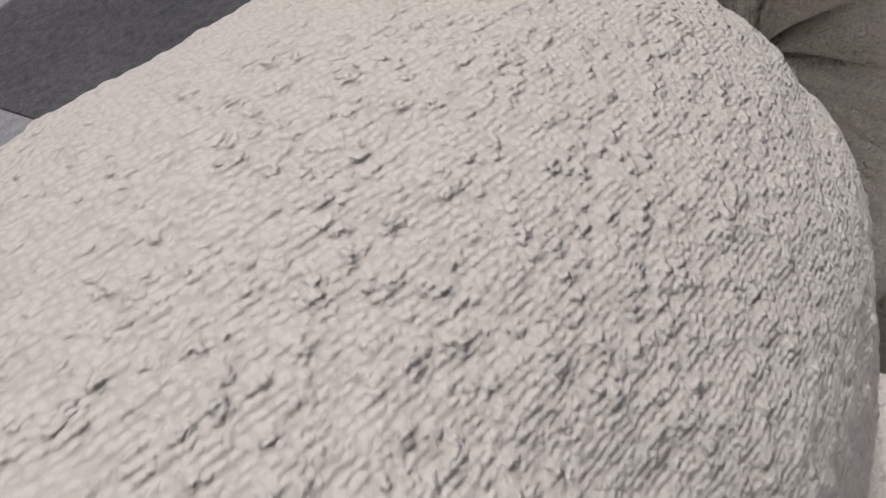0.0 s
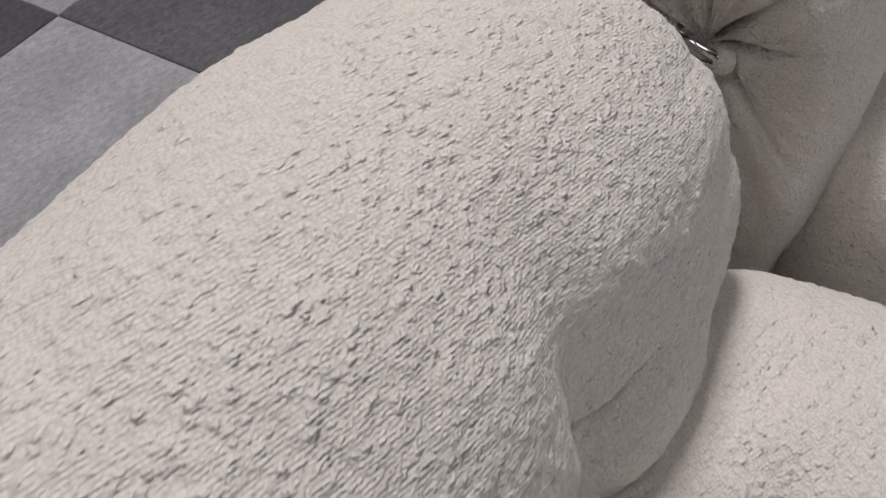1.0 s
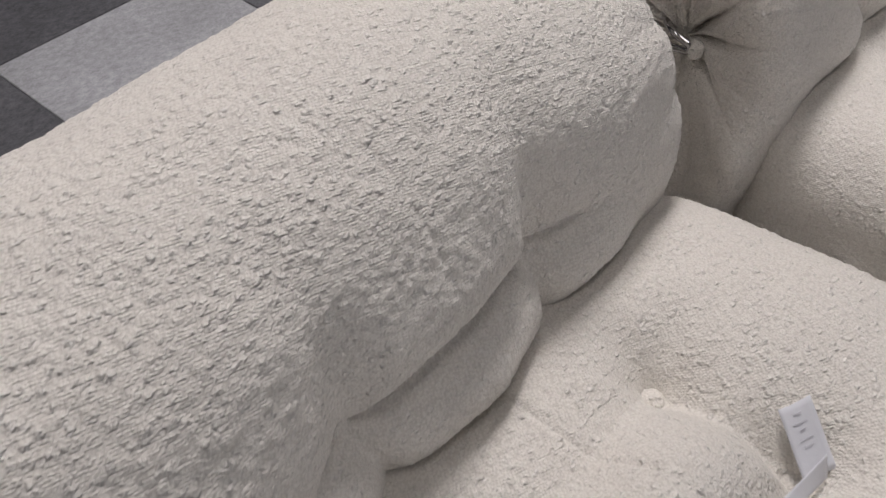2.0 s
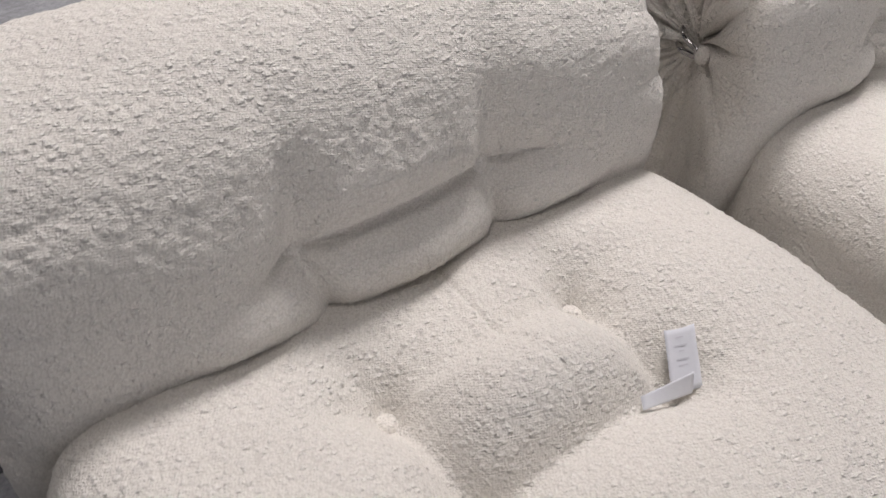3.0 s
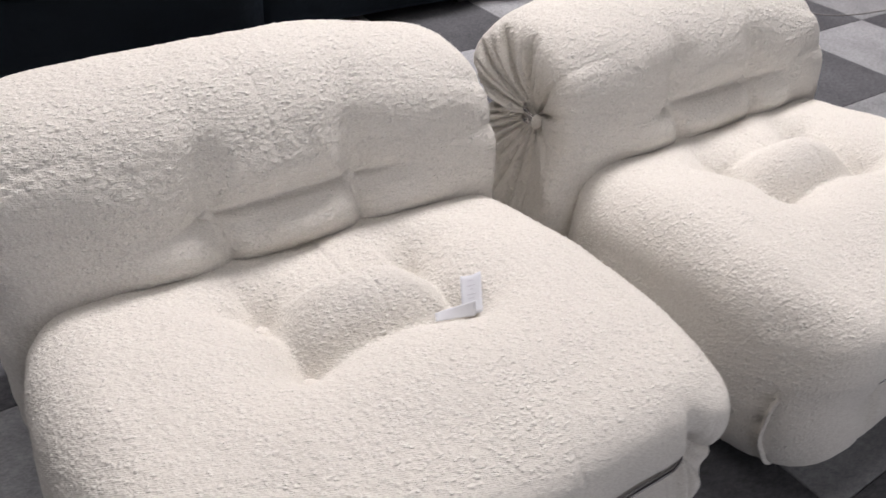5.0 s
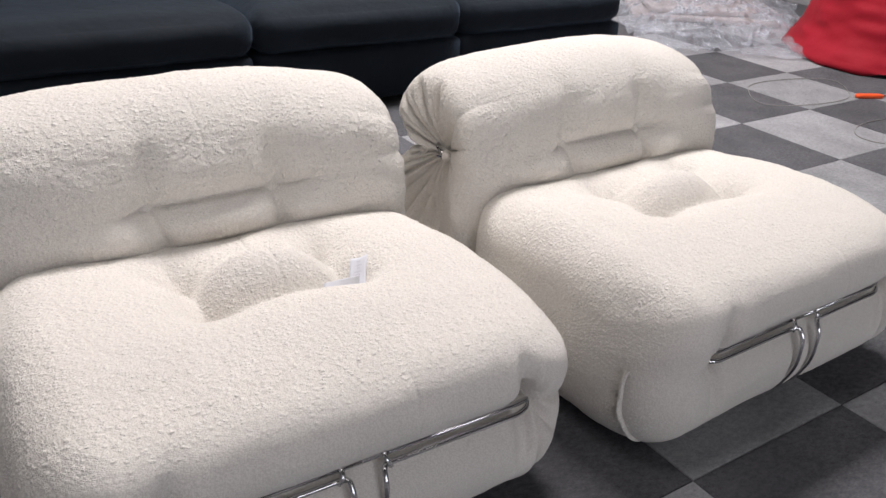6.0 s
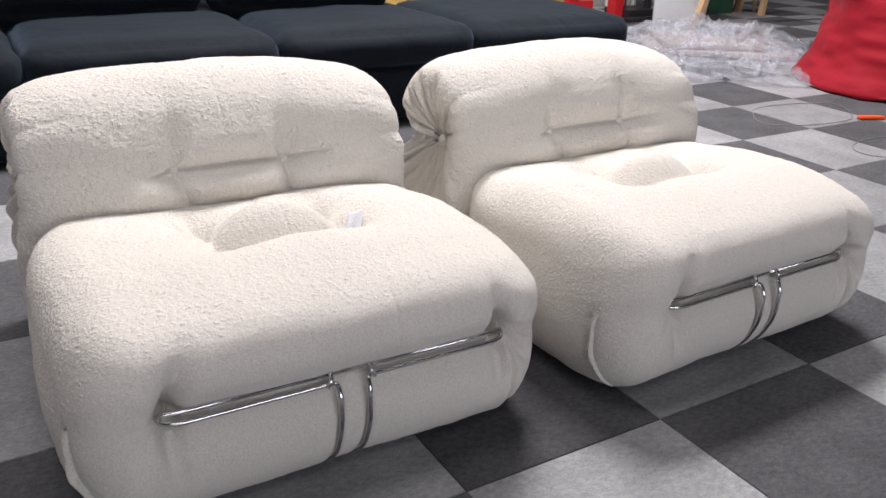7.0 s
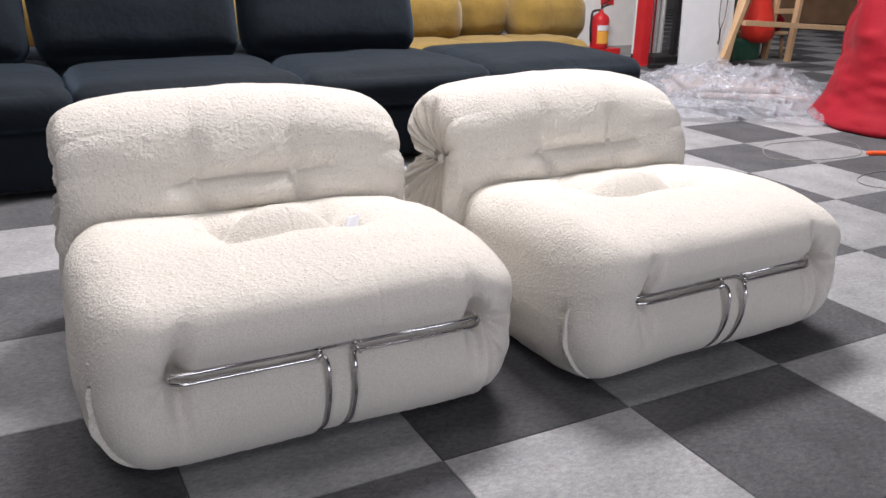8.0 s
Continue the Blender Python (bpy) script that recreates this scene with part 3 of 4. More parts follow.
    out = P + N * ((lumps + yarn).reshape(X.shape) - down - amp * (1 - fan))[..., None]
    out[..., 2] = np.maximum(out[..., 2], 0.001)
    return out, P, N


def add_button(parent, place, normal, radius=0.0145):
    bm = bmesh.new()
    bmesh.ops.create_uvsphere(bm, u_segments=16, v_segments=9, radius=radius)
    turn = Vector(normal).to_track_quat("Z", "Y").to_matrix().to_4x4()
    m = Matrix.Translation(Vector(place) + Vector(normal) * 0.007) @ turn @ Matrix.Diagonal((1, 1, 0.5, 1))
    bmesh.ops.transform(bm, matrix=m, verts=bm.verts[:])
    part("button", bm, BOUCLE, parent, "fabric-covered button")


def nearest(out, base, N, want, axes, mask):
    d = sum((base[..., k] - w) ** 2 for k, w in zip(axes, want)) + np.where(mask, 0, 10)
    i = np.unravel_index(np.argmin(d), d.shape)
    return out[i], N[i]


def lounge_chair(m, label, fine, seed, shift, bulge, tuft, hem, reach, half, wide):
    chair = thing("lounge_chair", label, "lounge chair", m, "low lounge chairs")
    out, base, N = seat_surface(fine, seed, shift, tuft, hem, half, reach, wide)
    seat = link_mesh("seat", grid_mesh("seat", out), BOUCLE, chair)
    for k, want in enumerate(SEAT_BUTTONS):
        add_button(seat, *nearest(out, base, N, want, (0, 1), N[..., 2] > 0.5))
    # a folded fabric tab down the front edge of each side panel
    seam = smooth_loop(SEAM + SEAM[::-1][1:-1], 60)[:30]
    ring = np.linspace(0, 2 * np.pi, 12, endpoint=False)
    for s in (-1, 1):
        line = np.array([nearest(out, base, N, (p[0] + hem, p[1]), (1, 2), N[..., 0] * s > 0.35)[0] for p in seam])
        for _ in range(3):
            line[1:-1] = (line[:-2] + line[1:-1] + line[2:]) / 3
        along = np.linspace(0, 1, 30)[:, None]
        tall = 0.003 + 0.0095 * np.sin(np.pi * np.clip(0.06 + 0.9 * along, 0, 1)) ** 0.8 + 0.0015 * np.sin(17 * along)
        out_dir, thick_dir = np.array((s * 0.93, -0.36, 0.0)), np.array((s * 0.36, 0.93, 0.0))
        tab = line[:, None] + (0.3 + np.cos(ring))[None, :, None] * tall[..., None] * out_dir + np.sin(ring)[None, :, None] * 0.0042 * thick_dir
        tab[..., 2] = np.maximum(tab[..., 2], 0.002)
        link_mesh("edge_tab", grid_mesh("edge_tab", tab), BOUCLE, seat, "folded sewn edge of the side panel")
    out, base, N = back_surface(fine, seed + 40, bulge)
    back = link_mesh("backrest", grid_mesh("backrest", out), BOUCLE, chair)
    for want in BACK_BUTTONS:
        add_button(back, *nearest(out, base, N, want, (0, 2), N[..., 1] < -0.1))
    # chrome rods: two long loops along the front with hoops that run under the seat
    rod = 0.0050
    for s in (-1, 1):
        loop = [(s * 0.028 + shift, 0.11, 0.014), (s * 0.028 + shift, 0.048, 0.021), (s * 0.028 + shift, -0.016, 0.072), (s * 0.028 + shift, -0.046, 0.145),
                (s * 0.028 + shift, -0.046, 0.212), (s * 0.030 + shift, -0.030, 0.238), (s * 0.05 + shift, -0.021, 0.231), (s * (reach - 0.03) + shift, -0.019, 0.229),
                (s * (reach - 0.006) + shift, -0.010, 0.230), (s * reach + shift, 0.000, 0.238), (s * (reach - 0.006) + shift, -0.006, 0.245), (s * (reach - 0.04) + shift, -0.012, 0.246),
                (s * 0.001 + shift, -0.013, 0.247)]
        bar = tube("front_rod", rounded(loop, 0.03, 7), rod, CHROME, chair, "bent polished chrome rod", 12)
        hook = [(s * 0.046 + shift, -0.026, 0.228), (s * 0.039 + shift, -0.027, 0.240), (s * 0.037 + shift, -0.016, 0.254), (s * 0.037 + shift, 0.004, 0.255)]
        tube("hook", rounded(hook, 0.012, 5), 0.0046, CHROME, bar, "short hook that ties the rods", 10)
    rear = [(x, KNOT[0] + dy, KNOT[1] + dz) for x, dy, dz in ((-0.30, 0.14, -0.012), (-0.385, 0.05, -0.012), (-0.424, 0.015, -0.011), (-0.426, -0.018, -0.005),
                                                             (-0.426, -0.018, 0.005), (-0.424, 0.015, 0.012), (-0.385, 0.05, 0.013), (-0.30, 0.14, 0.013))]
    rear = rear + [(-x, y, z) for x, y, z in rear[::-1]]
    tube("rear_rod", rounded(rear + [rear[0]], 0.02, 5)[:-1], 0.0052, CHROME, chair, "bent polished chrome rod", 10, True)
    for s in (-1, 1):
        bm = bmesh.new()
        bmesh.ops.create_uvsphere(bm, u_segments=14, v_segments=9, radius=0.013)
        bmesh.ops.transform(bm, matrix=Matrix.Translation((s * 0.422, KNOT[0] - 0.024, KNOT[1])) @ Matrix.Diagonal((0.8, 1, 1.15, 1)), verts=bm.verts[:])
        part("knot", bm, BOUCLE, back, "gathered fabric knot")
    return chair


CHAIR_A = pose(-0.683, 0.147, 0, 0, 0, -1.2)
CHAIR_B = pose(0.348, 0.082, 0, 0, 0, 1.0)
chair_a = lounge_chair(CHAIR_A, "low cream boucle lounge chair with a paper label on its seat", 1.0, 3, 0.003, 0.128, 1.0, 0.0, 0.335, 0.480, 0.040)
chair_b = lounge_chair(CHAIR_B, "low cream boucle lounge chair with chrome rods and an empty seat", 0.75, 11, 0.0, 0.110, 1.0, 0.0, 0.305, 0.465, 0.012)


def care_label(parent, m):
    """A folded paper strip that stands up from the seat button."""
    u, v = np.linspace(0, 1, 12), np.linspace(0, 1, 9)
    U, V = np.meshgrid(u, v, indexing="ij")
    x = (V - 0.5) * 0.032
    up = np.stack([x, 0.062 * U, 0.006 + 0.030 * U + 0.35 * x + 9.0 * x ** 2 * (0.4 + U)], -1)
    label = link_mesh("care_label", grid_mesh("care_label", up, False), PAPER, parent, "creased white paper label with small print")
    label.matrix_local = m
    wide = 1 - 0.75 * U
    flap = np.stack([0.004 - 0.064 * U, -0.004 + 0.014 * V - 0.022 * U, 0.008 + 0.006 * U + 0.02 * V * wide], -1)
    link_mesh("flap", grid_mesh("flap", flap, False), PAPER, label, "creased paper flap")
    for z, w in ((0.85, 0.008), (0.72, 0.014), (0.63, 0.006), (0.5, 0.014), (0.4, 0.01)):
        box("print_bar", w, 0.0014, 0.0004, INK, label, "", pose(0, 0.062 * z, 0.0075 + 0.030 * z, 25, -19), 0)
    for o in (label, *label.children):
        if o.name.startswith(("care_label", "flap")):
            o.modifiers.new("thickness", "SOLIDIFY").thickness = 0.0006


care_label(chair_a, pose(0.150, 0.298, 0.357, 0, 0, -30))


# ---------------------------------------------------------------- navy sofa
def navy_sofa():
    sofa = thing("navy_sofa", "long dark navy velvet modular sofa with loose seat cushions", "sofa", pose(-1.95, 2.36, 0))
    for k in range(4):
        soft_box("base", 0.99, 1.0, 0.25, 0.03, NAVY, sofa, "dark upholstered base", 0.0, 6, m=pose(0.5 + k, 0.52, 0.03))
        soft_box("seat_cushion", 1.01, 0.98, 0.185, 0.08, NAVY, sofa, "puffy navy seat cushion", 0.03, 16, 0.012, 20 + k, m=pose(0.5 + k, 0.5, 0.262))
        for fx in (0.08, 0.92):
            for fy in (0.1, 0.94):
                box("foot", 0.06, 0.06, 0.04, BLACK_PAINT, sofa, "", pose(k + fx, fy, 0))
    soft_box("backrest", 3.0, 0.2, 0.46, 0.06, NAVY, sofa, "low upholstered back", 0.0, 8, m=pose(1.5, 1.12, 0.03))
    for k in range(3):
        soft_box("back_cushion", 0.97, 0.22, 0.52, 0.10, NAVY, sofa, "plump navy back cushion", 0.05, 16, 0.016, 30 + k, m=pose(0.40 + 0.99 * k, 0.72, 0.45, -14))
    return sofa


navy_sofa()


# ---------------------------------------------------------------- mustard sofa
def mustard_sofa():
    sofa = thing("mustard_sofa", "mustard yellow velvet sofa with thick rolled cushions", "sofa", pose(2.35, 4.1, 0))
    soft_box("base", 2.2, 0.95, 0.2, 0.05, MUSTARD, sofa, "", 0.0, 8, m=pose(-0.3, 0.6, 0.0))
    for k in range(3):
        soft_box("seat_cushion", 0.6, 0.6, 0.13, 0.06, MUSTARD, sofa, "tufted mustard seat cushion", 0.035, 14, 0.014, 50 + k, m=pose(-0.65 + 0.5 * k, 0.33, 0.2))
    for x, y, w, r in ((-0.54, 0.62, 0.62, 51), (0.04, 0.78, 0.5, 52), (0.55, 0.56, 0.7, 53)):
        soft_box("back_cushion", w, 0.42, 0.42, 0.17, MUSTARD, sofa, "fat rolled mustard back cushion", 0.03, 16, 0.014, r, m=pose(x, y, 0.29))
    return sofa


mustard = mustard_sofa()
copy_thing(mustard, pose(-0.25, 4.2, 0))


# ---------------------------------------------------------------- column, fire gear, panels
def column():
    ob = thing("white_column", "white painted square column with a stained skirting", "column", pose(4.52, 5.98, 0), kind="structure")
    box("shaft", 0.62, 0.62, CEILING, WHITE_WALL, ob, "", None, 0.006)
    box("skirting", 0.64, 0.64, 0.09, GREY_WALL, ob, "", pose(0, 0, 0.002), 0.004)
    box("wall_sign", 0.16, 0.008, 0.12, RED_PAINT, ob, "plain red sign", pose(-0.16, -0.316, 0.50), 0.001)


def fire_extinguisher():
    stand = thing("extinguisher_stand", "low red metal stand for an extinguisher", "stand", pose(4.18, 5.5, 0))
    box("tray", 0.36, 0.22, 0.1, RED_PAINT, stand, "", None, 0.008)
    ob = thing("fire_extinguisher", "red fire extinguisher with an orange and white label", "fire extinguisher", pose(4.15, 5.48, 0.1))
    body = lathe("body", [(0.001, 0), (0.08, 0.0), (0.088, 0.012), (0.088, 0.27), (0.078, 0.305), (0.045, 0.33), (0.022, 0.345), (0.02, 0.37), (0.001, 0.37)], RED_PAINT, ob)
    a = np.linspace(-2.5, -0.9, 14)
    for name, z0, z1, mat in (("label_lower", 0.05, 0.17, YELLOW_LABEL), ("label_upper", 0.175, 0.225, PAPER)):
        P = np.array([[(0.0895 * np.cos(t), 0.0895 * np.sin(t), z) for t in a] for z in (z0, z1)])
        link_mesh(name, grid_mesh(name, P, False), mat, body, "printed label")
    tube("handle", rounded([(0.0, 0, 0.37), (0.02, 0, 0.395), (0.10, 0, 0.42)], 0.02), 0.009, BLACK_PAINT, ob)
    tube("lever", rounded([(0.0, 0, 0.375), (0.0, 0, 0.41), (0.09, 0, 0.46)], 0.02), 0.008, BLACK_PAINT, ob)
    tube("hose", rounded([(-0.02, 0, 0.365), (-0.11, 0, 0.36), (-0.12, 0, 0.2), (-0.105, 0, 0.06)], 0.04), 0.011, BLACK_PAINT, ob)


def red_post():
    ob = thing("red_post", "red painted steel post on the floor", "post", pose(4.20, 4.9, 0))
    box("shaft", 0.095, 0.12, 2.2, RED_PAINT, ob, "", None, 0.01)
    box("foot_plate", 0.2, 0.16, 0.012, RED_PAINT, ob, "", None, 0.003)


def panel_rack():
    rack = thing("panel_stand", "black metal stand with a pale ribbed panel", "display stand", pose(4.43, 4.95, 0))
    box("foot", 0.36, 0.34, 0.09, BLACK_PAINT, rack, "", pose(0.0, -0.02, 0), 0.01)
    box("runner", 0.8, 0.07, 0.04, BLACK_PAINT, rack, "", pose(0.1, -0.27, 0), 0.01)
    box("pole", 0.05, 0.05, 1.9, BLACK_PAINT, rack, "", pose(0.12, -0.1, 0.09), 0.006)
    panel = box("panel", 0.34, 0.03, 1.6, WHITE_WALL, rack, "pale grey panel", pose(-0.04, 0.1, 0.09), 0.004)
    for k in range(6):
        box("rib", 0.012, 0.012, 1.6, GREY_WALL if k != 3 else RED_PAINT, panel, "", pose(-0.17 + 0.06 * k, 0.079, 0.09), 0.002)
    board = thing("white_board", "plain white board leaning upright with a dark edge", "board", pose(4.61, 4.5, 0, -4, 0, -18))
    box("face", 0.50, 0.025, 1.5, PANEL_WHITE, board, "", None, 0.006)
    box("edge_strip", 0.03, 0.035, 1.5, BLACK_PAINT, board, "", pose(0.266, 0, 0), 0.004)
    cord = thing("hanging_cord", "thin black cord hanging on the white board", "cord", pose(4.69, 4.43, 0))
    loop = rounded([(-0.03, 0, 0.75), (-0.02, 0, 0.42), (0.0, -0.005, 0.36), (0.0, -0.008, 0.28), (-0.012, -0.008, 0.25), (-0.004, -0.008, 0.22), (0.008, -0.008, 0.26),
                    (0.004, -0.006, 0.36), (0.05, 0, 0.46), (0.06, 0, 0.75)], 0.03)
    tube("cord", loop, 0.004, BLACK_PAINT, cord, sides=6)


def wood_frame():
    ob = thing("timber_frame", "raw pine sofa frame of slanted legs and rails", "timber frame", pose(5.08, 4.75, 0))
    for name, a, b in (("leg", (-0.57, -0.53, 0.0), (-0.17, -0.53, 1.05)), ("leg", (-0.32, -0.36, 0.0), (-0.16, -0.40, 1.05)), ("leg", (0.78, -0.14, 0.0), (0.86, -0.14, 1.05)),
                       ("leg", (0.72, 0.10, 0.0), (0.84, 0.1, 1.05)), ("rail", (-0.36, -0.565, 0.44), (1.5, -0.67, 0.335)), ("rail", (-0.2, -0.48, 1.0), (1.5, -0.6, 0.98)),
                       ("leg", (1.47, -0.62, 0.0), (1.47, -0.62, 1.0)), ("rail", (0.75, 0.05, 0.48), (1.0, 0.02, 0.48))):
        beam(name, a, b, 0.055, 0.045, PALE_WOOD, ob)
    stool = thing("wooden_stool", "small dark wooden stool", "stool", pose(5.9, 5.0, 0))
    box("seat", 0.4, 0.3, 0.03, PALE_WOOD, stool, "", pose(0, 0, 0.24), 0.006)
    for sx in (-0.16, 0.16):
        for sy in (-0.11, 0.11):
            beam("leg", (sx * 1.1, sy * 1.1, 0), (sx, sy, 0.24), 0.03, 0.03, BROWN, stool)
    bag = thing("scarlet_bag", "bright scarlet cloth bag hanging on the timber frame", "bag", pose(5.66, 4.86, 0.17))
    lathe("sack", [(0.001, 0), (0.1, 0.005), (0.16, 0.06), (0.165, 0.14), (0.14, 0.25), (0.1, 0.4), (0.07, 0.6), (0.04, 0.8), (0.001, 0.83)], SCARLET, bag, "", 28)
    bag2 = thing("red_sack", "small dark red cloth sack on the stool", "bag", pose(6.02, 5.02, 0.271))
    soft_box("sack", 0.26, 0.2, 0.16, 0.07, RED_CLOTH, bag2, "", 0.02, 10, 0.02, 71)
    crate = thing("green_crate", "small dark green plastic crate", "crate", pose(5.56, 4.98, 0))
    box("body", 0.3, 0.26, 0.2, GREEN, crate, "", None, 0.012)
    carton = thing("brown_carton", "brown cardboard carton beside the crate", "carton", pose(5.86, 5.32, 0))
    box("body", 0.3, 0.24, 0.2, BROWN, carton, "", None, 0.004)
    stack = thing("dark_cabinet", "long dark brown cabinet far back in the hall", "cabinet", pose(9.6, 7.2, 0, 0, 0, -35))
    box("body", 2.6, 0.6, 1.2, BROWN, stack, "", pose(0, 0, 0.1), 0.01)
    box("plinth", 2.4, 0.5, 0.1, BLACK_PAINT, stack, "", None, 0.004)


column(), fire_extinguisher(), red_post(), panel_rack(), wood_frame()


# ---------------------------------------------------------------- red beanbag, film bundle, floor clutter
def red_beanbag():
    ob = thing("red_beanbag", "big slumped red cloth beanbag with folds", "beanbag", pose(4.0, 1.95, 0))
    prof = smooth_loop([(0.0, 0.0), (0.5, 0.0), (0.655, 0.012), (0.65, 0.05), (0.60, 0.12), (0.56, 0.22), (0.535, 0.34), (0.52, 0.46), (0.51, 0.6), (0.43, 0.85), (0.22, 1.0), (0.0, 1.04)], 240)
    prof = [p for p in prof if p[0] > 0.004]
    prof.sort(key=lambda p: math.atan2(p[1] - 0.45, p[0] + 0.15))
    a = np.linspace(0, 2 * np.pi, 160, endpoint=False)
    P = np.array([[(r * np.cos(t), r * np.sin(t), z) for t in a] for r, z in prof])
    Q = P.reshape(-1, 3)
    N = grid_normals(P).reshape(-1, 3)
    ang = np.arctan2(Q[:, 1], Q[:, 0])
    fold = 0.02 * np.sin(7 * ang + 6 * Q[:, 2]) * step01(Q[:, 2], 0.3, 0.6) + 0.03 * value_noise(Q + 4, 0.3, 5) + 0.012 * value_noise(Q * np.array((1, 1, 2.5)) + 4, 0.12, 6)
    gap = np.abs((ang + 2.35 + np.pi) % (2 * np.pi) - np.pi)
    fold = fold - 0.012 * np.exp(-gap / 0.03)
    R = Q + N * fold[:, None]
    R[:, 2] = np.maximum(R[:, 2], 0.0)
    sack = link_mesh("sack", grid_mesh("sack", R.reshape(P.shape)), RED_CLOTH, ob)
    for turn in (-2.35, 0.3, 2.1):
        k = int(round((turn % (2 * np.pi)) / (2 * np.pi) * 160)) % 160
        line = [tuple(p * np.array((1.004, 1.004, 1))) for p in R.reshape(P.shape)[:, k][::6] if 0.03 < p[2] < 0.95]
        tube("seam", line, 0.006, RED_CLOTH, sack, "sewn seam", 6)


def film_bundle():
    ob = thing("foam_sheets", "flat pale pink foam sheets lying on the floor", "foam sheets", pose(3.72, 3.28, 0, 0, 0, -38))
    for k, (w, d, x, y, rz) in enumerate(((1.0, 0.7, 0, 0.1, 0), (0.9, 0.62, 0.05, 0.12, 6))):
        soft_box("sheet", w, d, 0.045, 0.015, PINK_FOAM, ob, "", 0.0, 6, m=pose(x, y, 0.046 * k, 0, 0, rz))
    wrap = thing("plastic_film", "crumpled clear plastic film heaped over foam sheets", "plastic film", pose(3.6, 3.05, 0, 0, 0, -38))
    n = 190
    g = np.linspace(-1, 1, n)
    U, V = (a.ravel() for a in np.meshgrid(g, g, indexing="ij"))
    flat = np.stack([U * 0.78, V * 0.9, np.zeros(n * n)], -1)
    wob = 0.16 * value_noise(flat + 3, 0.35, 81)
    edge = np.clip(1 - np.maximum(np.abs(U), np.abs(V)) ** 3, 0, 1)
    r1, r2, r3 = (1 - np.abs(value_noise(flat * np.array((1, 1 + 0.6 * (k % 2), 1)) + 2 + k, cell, 82 + k)) for k, cell in enumerate((0.34, 0.17, 0.085)))
    heap = np.exp(-(((U + 0.05) / 0.75) ** 2 + ((V - 0.3) / 0.6) ** 2))
    Z = edge * (0.03 + 0.12 * heap + 0.07 * r1 ** 3) + (0.35 + 0.65 * edge) * 0.06 * r2 ** 3 + 0.032 * r3 ** 3 + 0.003
    X = U * 0.78 * (0.8 + 0.2 * V) * (1 + wob) - 0.06 * (1 - V) + 0.015 * value_noise(flat + 5, 0.12, 95)
    Y = V * 0.9 * (1 + wob * 0.6) + 0.015 * value_noise(flat + 9, 0.12, 96)
    P = np.stack([X, Y, Z], -1).reshape(n, n, 3)
    link_mesh("film_sheet", grid_mesh("film_sheet", P[:, :n // 2 + 1], False), FILM, wrap, "loose clear film spread on the floor")
    link_mesh("film_sheet", grid_mesh("film_sheet", P[:, n // 2:], False), FILM, wrap, "heaped clear film")


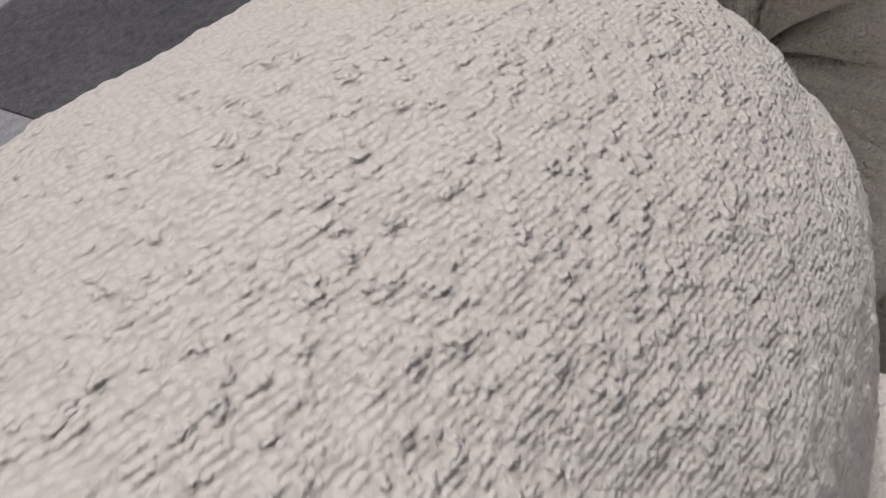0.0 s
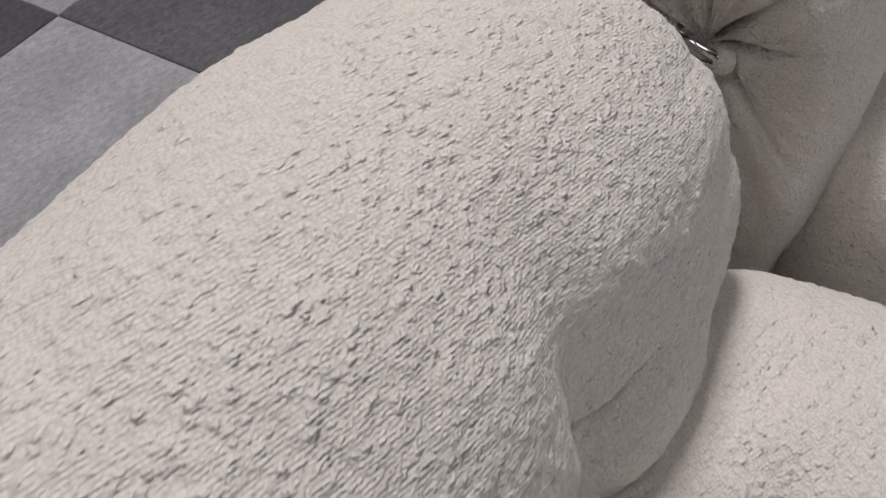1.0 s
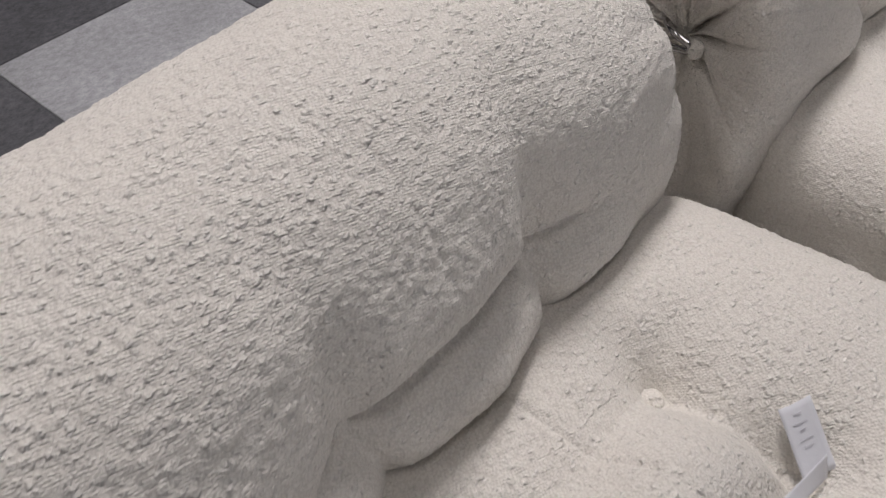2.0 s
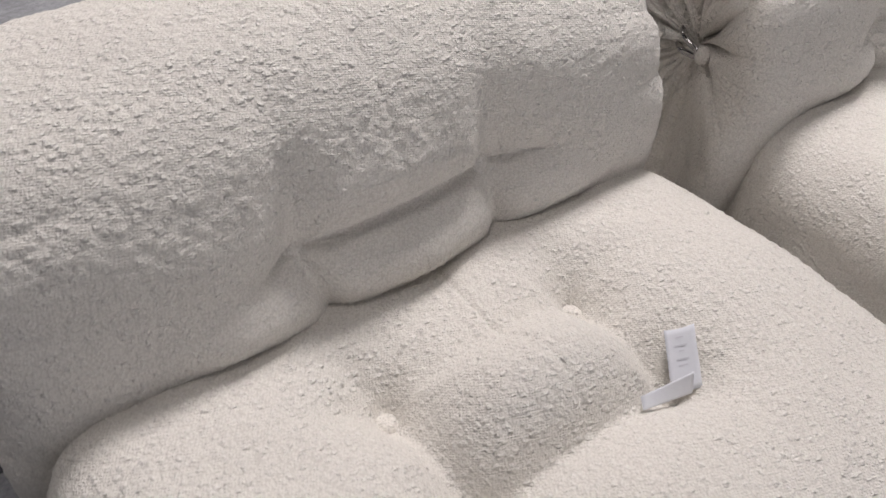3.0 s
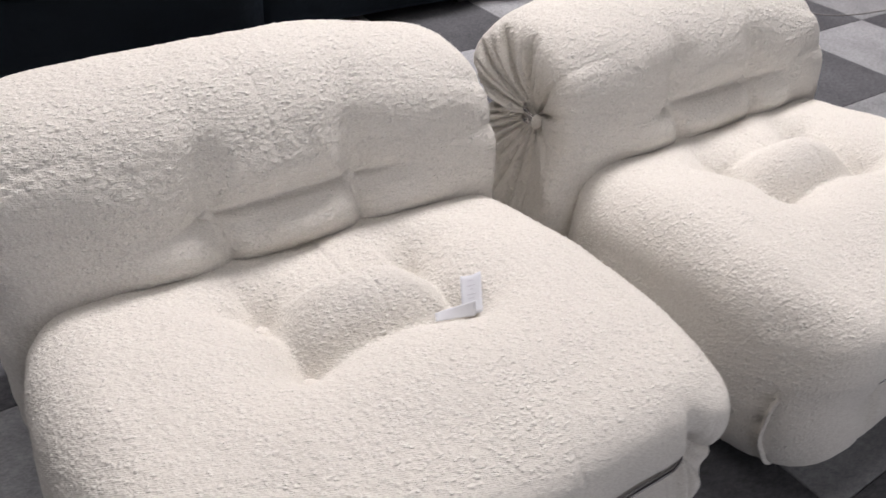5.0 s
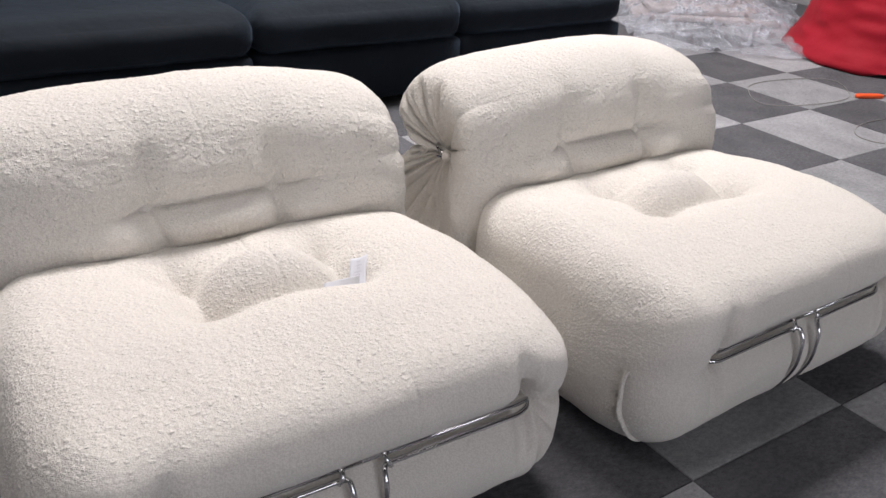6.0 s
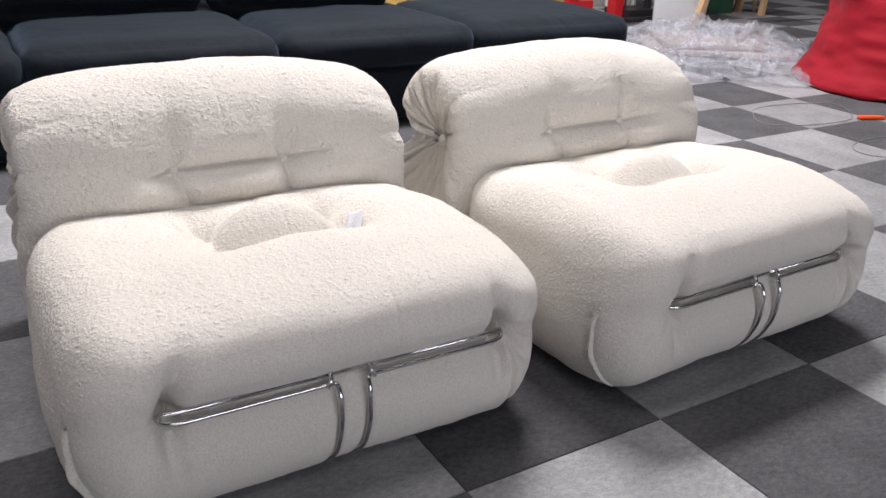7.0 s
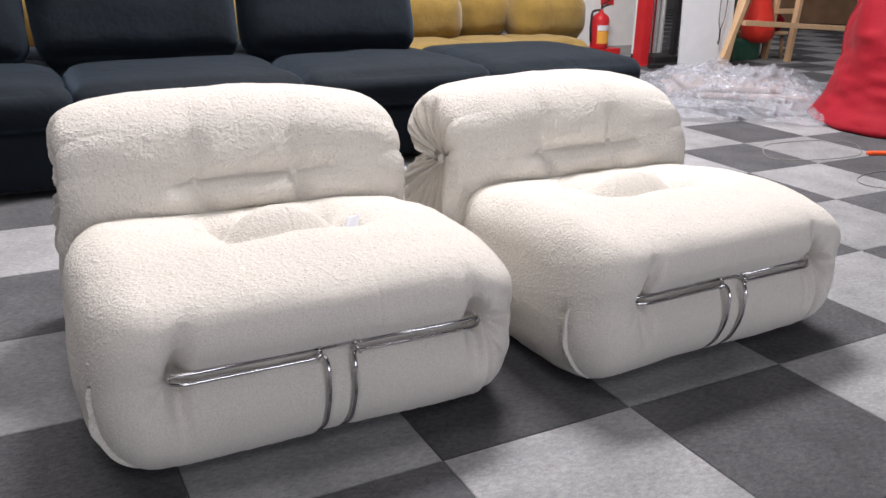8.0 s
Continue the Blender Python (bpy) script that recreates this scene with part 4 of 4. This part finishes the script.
def floor_clutter():
    tool = thing("orange_cutter", "orange plastic cutter lying on the carpet", "cutter", pose(2.98, 1.49, 0, 0, 0, -25))
    soft_box("grip", 0.15, 0.035, 0.022, 0.01, ORANGE, tool, "", 0.0, 5)
    box("blade", 0.09, 0.018, 0.004, CHROME, tool, "steel blade", pose(0.12, 0, 0.009), 0.001)
    cord = thing("floor_cord", "thin grey cord looped on the carpet tiles", "cord", None)
    a = np.linspace(0.4, 6.9, 60)
    pts = [(2.72 + 0.36 * math.cos(t) + 0.04 * math.sin(3 * t), 1.72 + 0.2 * math.sin(t), 0.003) for t in a]
    tube("cord", pts, 0.0019, CORD, cord, sides=6)
    cord2 = thing("floor_cord", "thin grey cord trailing over the carpet tiles", "cord", None)
    pts = [(2.55 + 0.28 * math.cos(t) + 0.02 * t, 1.12 + 0.14 * math.sin(t) - 0.01 * t, 0.003) for t in np.linspace(0, 7.5, 60)]
    tube("cord", pts, 0.0019, CORD, cord2, sides=6)


red_beanbag(), film_bundle(), floor_clutter()


# ---------------------------------------------------------------- carpet tiles
def carpet_floor():
    x0, x1, y0, y1 = HALL
    base = box("floor", x1 - x0, y1 - y0, 0.1, CARPET_BACK, None, "", pose((x0 + x1) / 2, (y0 + y1) / 2, -0.106), 0)
    tagged(base, "checkered floor of light and dark grey carpet tiles", "floor", kind="structure")
    side, top = 0.4985, 0.0
    meshes = []
    for mat in (CARPET_LIGHT, CARPET_DARK):
        bm = bmesh.new()
        bmesh.ops.create_cube(bm, size=1.0)
        bmesh.ops.transform(bm, matrix=Matrix.Translation((0, 0, -0.0025)) @ Matrix.Diagonal((side, side, 0.005, 1)), verts=bm.verts[:])
        bmesh.ops.bevel(bm, geom=[e for e in bm.edges if all(v.co.z > -0.001 for v in e.verts)], offset=0.002, segments=1, affect="EDGES")
        mesh = bpy.data.meshes.new("carpet_tile")
        bm.to_mesh(mesh)
        bm.free()
        mesh.materials.append(mat)
        meshes.append(mesh)
    far = ([], [])
    shift = Matrix.Translation(-base.location)
    for i in range(int(x0 / 0.5), int(x1 / 0.5)):
        for j in range(int(y0 / 0.5), int(y1 / 0.5)):
            cx, cy = 0.5 * i + 0.25, 0.5 * j + 0.25
            kind = (i + j) % 2
            if -2.0 <= cx <= 5.5 and -1.5 <= cy <= 5.0:
                ob = new("carpet_tile", meshes[kind])
                ob.parent = base
                ob.location = (cx, cy, 0)
            else:
                far[kind].append((cx, cy))
    for kind, spots in enumerate(far):
        h = side / 2
        verts = [(cx + a * h, cy + b * h, 0.0) for cx, cy in spots for a, b in ((-1, -1), (1, -1), (1, 1), (-1, 1))]
        mesh = bpy.data.meshes.new("far_carpet_tiles")
        mesh.from_pydata(verts, [], [tuple(range(4 * k, 4 * k + 4)) for k in range(len(spots))])
        ob = link_mesh("far_carpet_tiles", mesh, (CARPET_LIGHT, CARPET_DARK)[kind], base, smooth=False)
        tagged(ob, kind="stuff")


carpet_floor()
